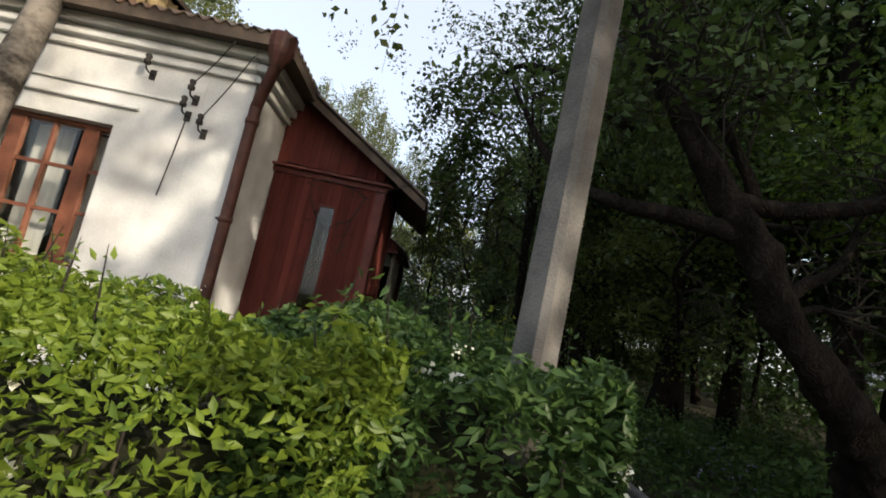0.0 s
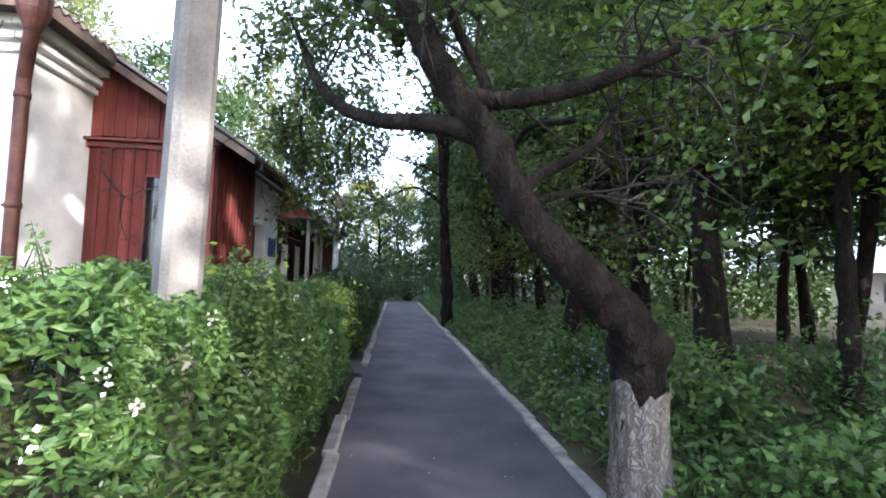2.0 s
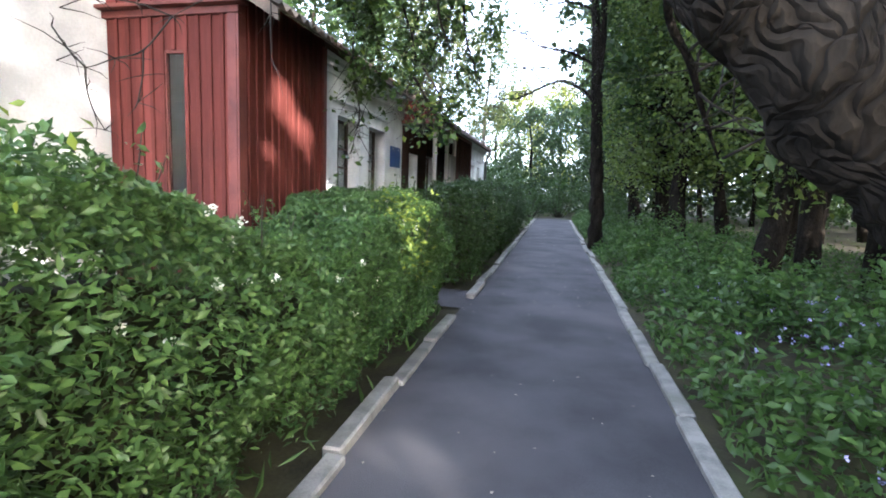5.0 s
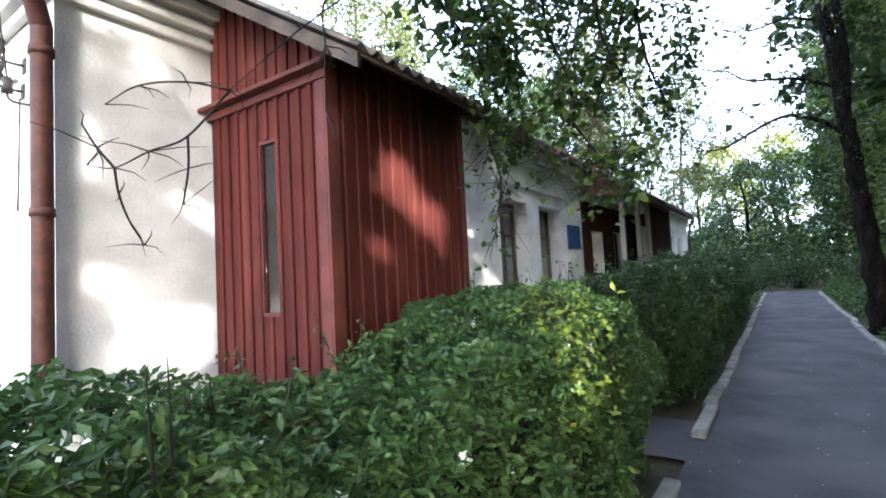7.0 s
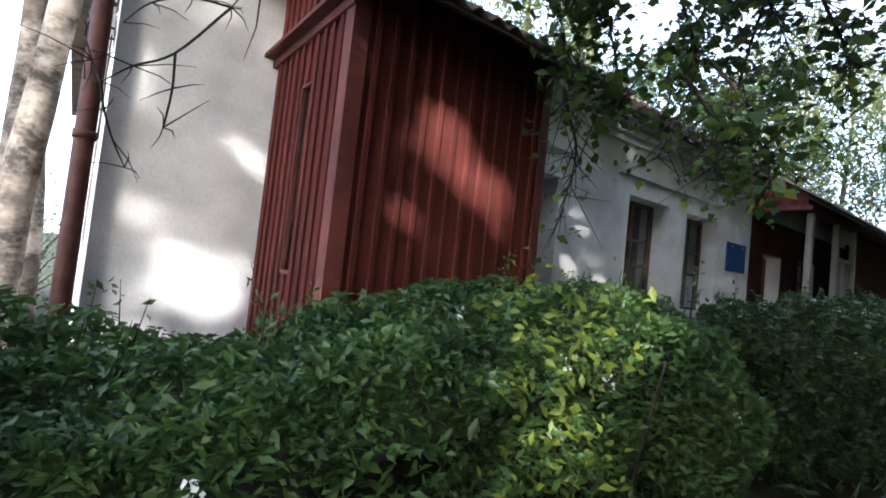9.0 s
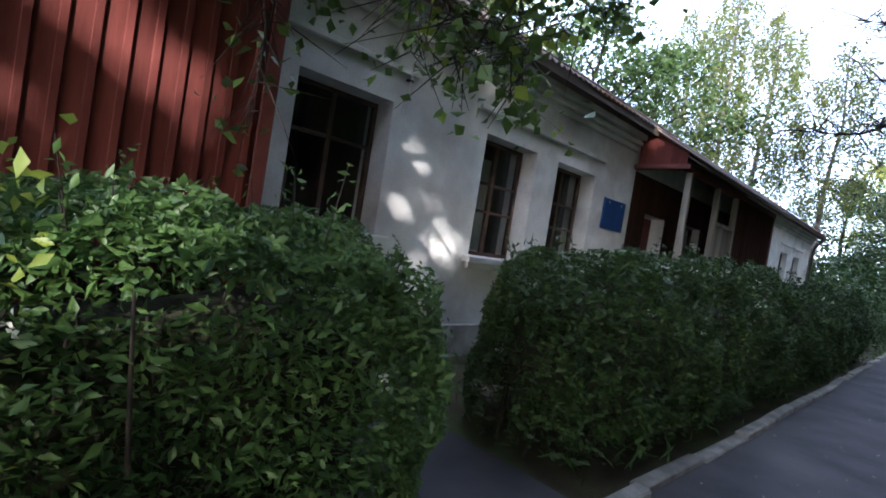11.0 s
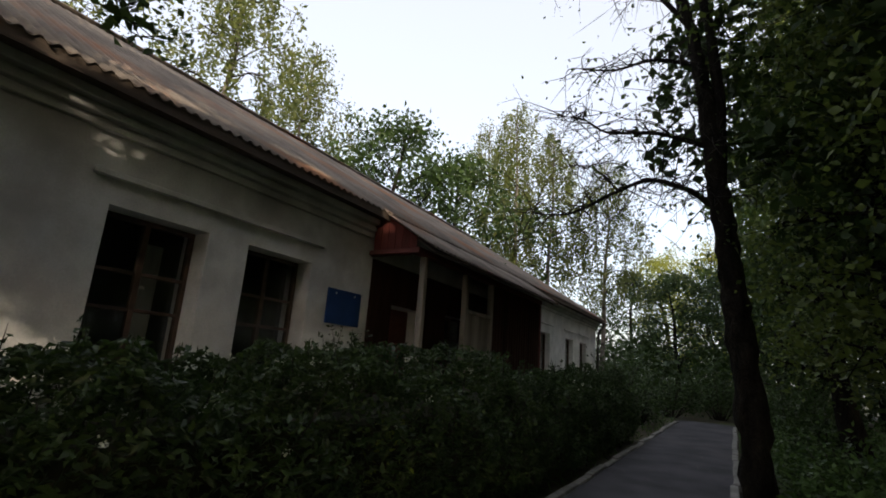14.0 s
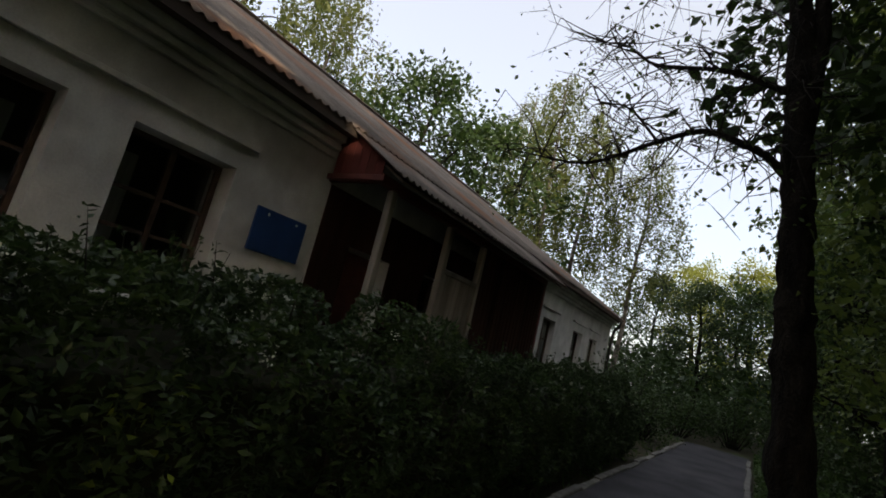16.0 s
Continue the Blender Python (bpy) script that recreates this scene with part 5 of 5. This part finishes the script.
# tree with half-bare arching branches by the footpath
limb_tree("half_bare_tree", (5.02, 11.1, 0),
          ([(5.02, 11.09, -0.10), (4.97, 11.06, 1.20), (4.88, 11.02, 2.48), (4.82, 10.95, 3.45), (4.75, 10.95, 4.32), (4.67, 10.95, 5.49), (4.53, 10.95, 6.66), (4.28, 10.95, 7.86), (3.95, 10.95, 8.97), (3.63, 11.09, 10.76)],
           [0.2, 0.17, 0.15, 0.14, 0.13, 0.105, 0.09, 0.075, 0.06, 0.02]),
          [([(4.73, 10.95, 3.79), (4.49, 10.95, 4.05), (4.28, 10.95, 4.18), (3.88, 10.95, 4.34), (3.44, 10.95, 4.22), (3.00, 10.81, 3.97), (2.65, 10.67, 3.83), (1.97, 10.40, 3.86)], [0.05, 0.042, 0.038, 0.034, 0.03, 0.024, 0.016, 0.006]),
           ([(4.69, 10.95, 4.72), (4.24, 10.95, 4.97), (3.91, 10.95, 5.10), (3.27, 10.95, 5.23), (2.90, 10.95, 5.53), (2.53, 10.95, 5.66)], [0.04, 0.034, 0.028, 0.02, 0.013, 0.005]),
           ([(4.79, 10.95, 4.28), (4.84, 10.95, 5.46), (4.76, 10.98, 6.83), (4.60, 11.02, 8.00), (4.46, 11.09, 9.24), (4.60, 11.23, 11.04)], [0.09, 0.08, 0.07, 0.058, 0.04, 0.012]),
           ([(4.49, 10.95, 6.79), (4.00, 10.95, 7.62), (3.53, 10.95, 8.13), (2.83, 10.95, 8.44), (2.17, 10.95, 8.35)], [0.045, 0.036, 0.028, 0.018, 0.006]),
           ([(4.60, 10.95, 6.07), (3.98, 10.88, 6.28), (3.42, 10.81, 6.21), (2.80, 10.81, 6.41)], [0.035, 0.026, 0.018, 0.006]),
           ([(4.32, 10.95, 7.73), (3.77, 10.95, 8.69), (3.08, 10.81, 9.52), (2.25, 10.67, 9.66)], [0.035, 0.026, 0.018, 0.006]),
           ([(3.44, 10.95, 4.22), (3.08, 10.88, 4.62), (2.73, 10.81, 4.69)], [0.018, 0.012, 0.004])],
          21, L_OAK, twigs=360, leaf_count=1100, leaf=0.07, label="dark half-bare tree with arching branches beside the footpath",
          cloud=(((5.9, 11.3, 5.2), (0.6, 0.7, 2.6), 3000),))

# ---- birches ----
birch = grown_tree("birch", 51, 13.5, 0.15, 0.42, 2.2, L_BIRCH, M_BIRCH, 0.125, 9500, 28, 0.5, "birch with mottled grey-white bark and weeping yellow-green crown", weep=1.0, wander=0.008)
# the last one is out of view, added to dapple the sunlight
plant(birch, [(-1.95, -0.62, 0, 1.0), (-2.75, -0.55, 130, 0.95), (-4.3, -0.5, 250, 1.0), (-9.5, 12.0, 40, 1.2), (-10.5, 17.5, 200, 1.1), (-5.5, 27.5, 300, 1.2),
              (-3.4, 29.5, 80, 1.15), (-1.0, 30.0, 10, 1.0), (-12, 8, 170, 1.2), (-8.5, 31, 60, 1.3), (5.2, -11.5, 222, 0.9)], "birches round the house")
round_tree = grown_tree("leafy_tree", 61, 9.0, 0.2, 0.18, 3.0, L_WOOD, M_BARK, 0.16, 8500, 30, 0.1, "broad leafy tree behind the house")
plant(round_tree, [(-8.0, 21.0, 0, 1.4), (-6.5, 25.0, 50, 1.3), (2.0, 36, 100, 0.85), (6.5, 31, 200, 0.95), (9, 41, 20, 1.1), (-1.5, 42, 300, 1.0), (4.5, 46, 60, 1.1)], "leafy trees beyond the path")
# the sun on these far crowns is put into the leaf colour
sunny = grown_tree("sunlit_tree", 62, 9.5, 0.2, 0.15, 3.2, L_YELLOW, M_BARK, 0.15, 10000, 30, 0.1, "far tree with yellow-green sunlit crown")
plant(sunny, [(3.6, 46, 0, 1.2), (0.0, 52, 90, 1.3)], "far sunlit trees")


# ---- bushes and undergrowth ----
def bush(x, y, r, h, seed, mat=L_WOOD, count=2600, leaf=0.1, label="dense green bush at the end of the footpath"):
    g = np.random.RandomState(seed)
    ob = thing("bush", x, y, 0)
    rnd = random.Random(seed)
    v, f = [], []
    ends = []
    for i in range(26):
        a = rnd.uniform(0, 2 * math.pi)
        d = rnd.uniform(0.2, 1) * r
        e = Vector((math.cos(a) * d, math.sin(a) * d, h * rnd.uniform(0.35, 1.0) * math.sqrt(max(0.15, 1 - (d / r) ** 2 * 0.7))))
        tube_into(v, f, [(e.x * 0.15, e.y * 0.15, -0.05), (e.x * 0.5, e.y * 0.5, e.z * 0.55), tuple(e)], [0.02, 0.013, 0.004], 5)
        ends += [tuple(e), tuple(e * 0.75), tuple(e * 0.5)]
    raw_object("branches", v, f, M_TWIG, ob)
    e = np.array(ends)
    p = e[g.randint(0, len(e), count)] + g.normal(size=(count, 3)) * 0.2 * r ** 0.5
    p = p[p[:, 2] > 0.03]
    leaves("foliage", p, leaf, mat, ob, "", seed, up=0.3)
    return tagged(ob, label, "bush")


for i, (x, y, r, h) in enumerate(((1.2, 19.5, 1.3, 2.0), (2.0, 22.0, 1.2, 1.7), (0.8, 25.5, 1.8, 2.8), (2.4, 27.5, 1.6, 2.0), (4.2, 29.0, 1.7, 2.4), (6.4, 26.0, 1.5, 2.0), (6.1, 21.0, 1.0, 1.5),
                                  (7.5, 29.5, 1.9, 2.8), (-1.0, 28.0, 1.6, 2.6), (6.4, 17.2, 0.9, 1.4))):
    bush(x, y, r, h, 200 + i)
for i, (x, y, r, h) in enumerate(((6.6, 1.0, 0.8, 0.9), (7.4, -1.2, 0.8, 1.0), (6.2, 3.6, 0.6, 0.7), (7.8, 3.2, 0.9, 1.1), (6.5, 6.5, 0.8, 0.9), (6.3, 9.6, 0.8, 1.0), (6.1, -0.3, 0.5, 0.75), (6.0, 12.0, 0.7, 1.0),
                                  (8.5, 0.6, 0.9, 1.1), (9.3, 5.5, 1.0, 1.2), (7.2, -2.6, 0.6, 0.8), (5.9, -2.0, 0.5, 0.6))):
    bush(x, y, r, h, 240 + i, L_WEED, 1700, 0.085, "low wild shrub beside the footpath")
for i, (x, y, r, h) in enumerate(((0.55, 4.4, 0.4, 0.6), (0.6, 6.2, 0.4, 0.55), (1.0, 3.0, 0.35, 0.5), (-3.6, -1.6, 0.7, 1.0), (-4.6, -0.9, 0.8, 1.2), (-6.8, -1.8, 1.2, 2.0), (-8.5, -3.5, 1.6, 3.0), (-9.5, -1.0, 1.7, 3.2))):
    bush(x, y, r, h, 260 + i, L_HEDGE, 1200, 0.075, "small straggling shrub by the house wall")


def undergrowth():
    g = np.random.RandomState(9)
    n = 62000
    x = 4.88 + np.abs(g.normal(size=n)) * 2.6
    y = g.uniform(-5, 26, n)
    keep = [noise.noise((a * 0.9, b * 0.9, 2)) > -0.25 + 0.04 * (a - 5) for a, b in zip(x, y)]
    x, y = x[keep], y[keep]
    top = np.array([0.16 + 0.62 * max(0, noise.noise((a * 0.8, b * 0.8, 8)) + 0.5) * min(1, (a - 4.8) * 2.2) for a, b in zip(x, y)])
    z = g.uniform(0.02, 1, len(x)) * top
    ob = leaves("undergrowth", np.stack([x, y, z], 1), 0.085, L_WEED, None, "", 9, up=0.35, wide=0.45)
    tagged(ob, "knee-high weeds and nettles along the footpath edge", "weeds", kind="stuff")
    n = 14000
    x, y = g.uniform(-0.2, 12, n), g.uniform(-7, 26, n)
    ok = ((x < 2.8) | (x > 4.85)) & ~((x < 0.1) & (y > -0.2)) & ~((y > 2.9) & (y < 4.0) & (x < 2.9))
    x, y = x[ok], y[ok]
    ob = leaves("grass", np.stack([x, y, 0.05 + 0.05 * g.uniform(size=len(x))], 1), 0.15, L_WEED, None, "", 10, up=-0.4, wide=0.12)
    tagged(ob, "thin grass and ground leaves under the trees", "grass", kind="stuff")
    c = np.array([(5.6, 0.6, 0.4), (5.8, 1.3, 0.45), (5.5, 2.2, 0.38), (6.0, 2.0, 0.5), (5.4, -0.2, 0.32), (6.2, 0.9, 0.5), (5.9, 3.0, 0.45)])
    p = np.repeat(c, 60, 0) + g.normal(size=(len(c) * 60, 3)) * (0.25, 0.4, 0.06)
    p = np.repeat(p[::9], 5, 0)
    p = p + g.normal(size=p.shape) * 0.01
    ob = leaves("violet_flowers", p, 0.02, L_VIOLET, None, "", 12, up=0.2, wide=0.9)
    tagged(ob, "small violet wild flowers among the weeds", "flowers", kind="stuff")


undergrowth()


def thicket():
    g = np.random.RandomState(15)
    n = 52000
    x, y = g.uniform(-14, 30, n), g.uniform(30, 52, n)
    side = g.uniform(size=n) < 0.4
    x[side], y[side] = g.uniform(17, 32, side.sum()), g.uniform(-10, 46, side.sum())
    keep = ~((side) & (y > 0.62 * (x - 3) - 4) & (y < 1.0 * (x - 3) - 4))
    x, y = x[keep], y[keep]
    top = np.array([2.2 + 3.2 * (noise.noise((a * 0.25, b * 0.25, 1)) + 0.4) for a, b in zip(x, y)])
    z = g.uniform(0.02, 1, len(x)) ** 0.8 * np.maximum(top, 0.5)
    ob = leaves("thicket", np.stack([x, y, z], 1), 0.3, L_WOOD, None, "", 16, up=0.3, wide=0.7)
    tagged(ob, "distant green thicket closing the wood and path", "thicket", kind="stuff")


thicket()


def litter():
    g = np.random.RandomState(33)
    n = 260
    p = np.stack([g.uniform(2.9, 4.75, n), g.uniform(-6, 16, n), np.full(n, 0.024)], 1)
    ob = leaves("path_litter", p, 0.023, L_LITTER, None, "", 34, up=0.97, wide=0.6)
    tagged(ob, "scattered dry leaves and petals on the asphalt", "litter", kind="stuff")


litter()

# ---- far house through the trees ----
far = thing("far_house", 32, 20, 0)
far.matrix_world = pose(33, 19.5, 0, 0, 0, -48)
part("wall", wall_with_holes(-9, 9, 2.7, [(-6, -5, 0.9, 2.1), (-2.5, -1.5, 0.9, 2.1), (2, 3, 0.9, 2.1), (5.5, 6.5, 0.9, 2.1)], 0.3, "x"), M_HOUSEWALL, far)
part("wall", boxes((-9, 9, 5.7, 6.0, -0.1, 2.7), (-9, -8.7, 0.302, 5.7, -0.1, 2.7), (8.7, 9, 0.302, 5.7, -0.1, 2.7)), M_HOUSEWALL, far)
part("roof", prism(bmesh.new(), [(-0.5, 2.6), (6.5, 2.6), (3.0, 4.9)], -9.4, 9.4, "x"), M_HOUSEROOF, far)
for a in (-6, -2.5, 2, 5.5):
    w = part("window", boxes((a + 0.003, a + 0.06, 0.1, 0.16, 0.903, 2.097), (a + 0.94, a + 0.997, 0.1, 0.16, 0.903, 2.097), (a + 0.47, a + 0.53, 0.1, 0.16, 0.903, 2.097)), M_HOUSEWALL, far)
    part("pane", boxes((a + 0.06, a + 0.94, 0.12, 0.125, 0.91, 2.09)), M_GLASS, w)
tagged(far, "pale low house with blue-grey roof beyond the wood", "house")

# ---- kerb stones ----
def kerbs():
    bm = boxes((-0.055, 0.055, 0, 0.985, -0.12, 0.06), bevel=0.012)
    me = bpy.data.meshes.new("kerb_stone")
    bm.to_mesh(me)
    bm.free()
    me.materials.append(M_KERB)
    rnd = random.Random(3)
    for name, x in (("kerb_left", KERB_L), ("kerb_right", KERB_R)):
        ob = thing(name)
        structure(ob, "row of worn grey concrete kerb stones edging the footpath", "kerb")
        for i in range(38):
            y = -13.5 + i
            if name == "kerb_left" and 2.9 < y + 0.5 < 3.95:
                continue
            again("kerb_stone", me, ob, pose(x + rnd.uniform(-0.02, 0.02), y, rnd.uniform(-0.025, 0.01), rnd.uniform(-0.8, 0.8), rnd.uniform(-3, 3), rnd.uniform(-0.9, 0.9)))


kerbs()
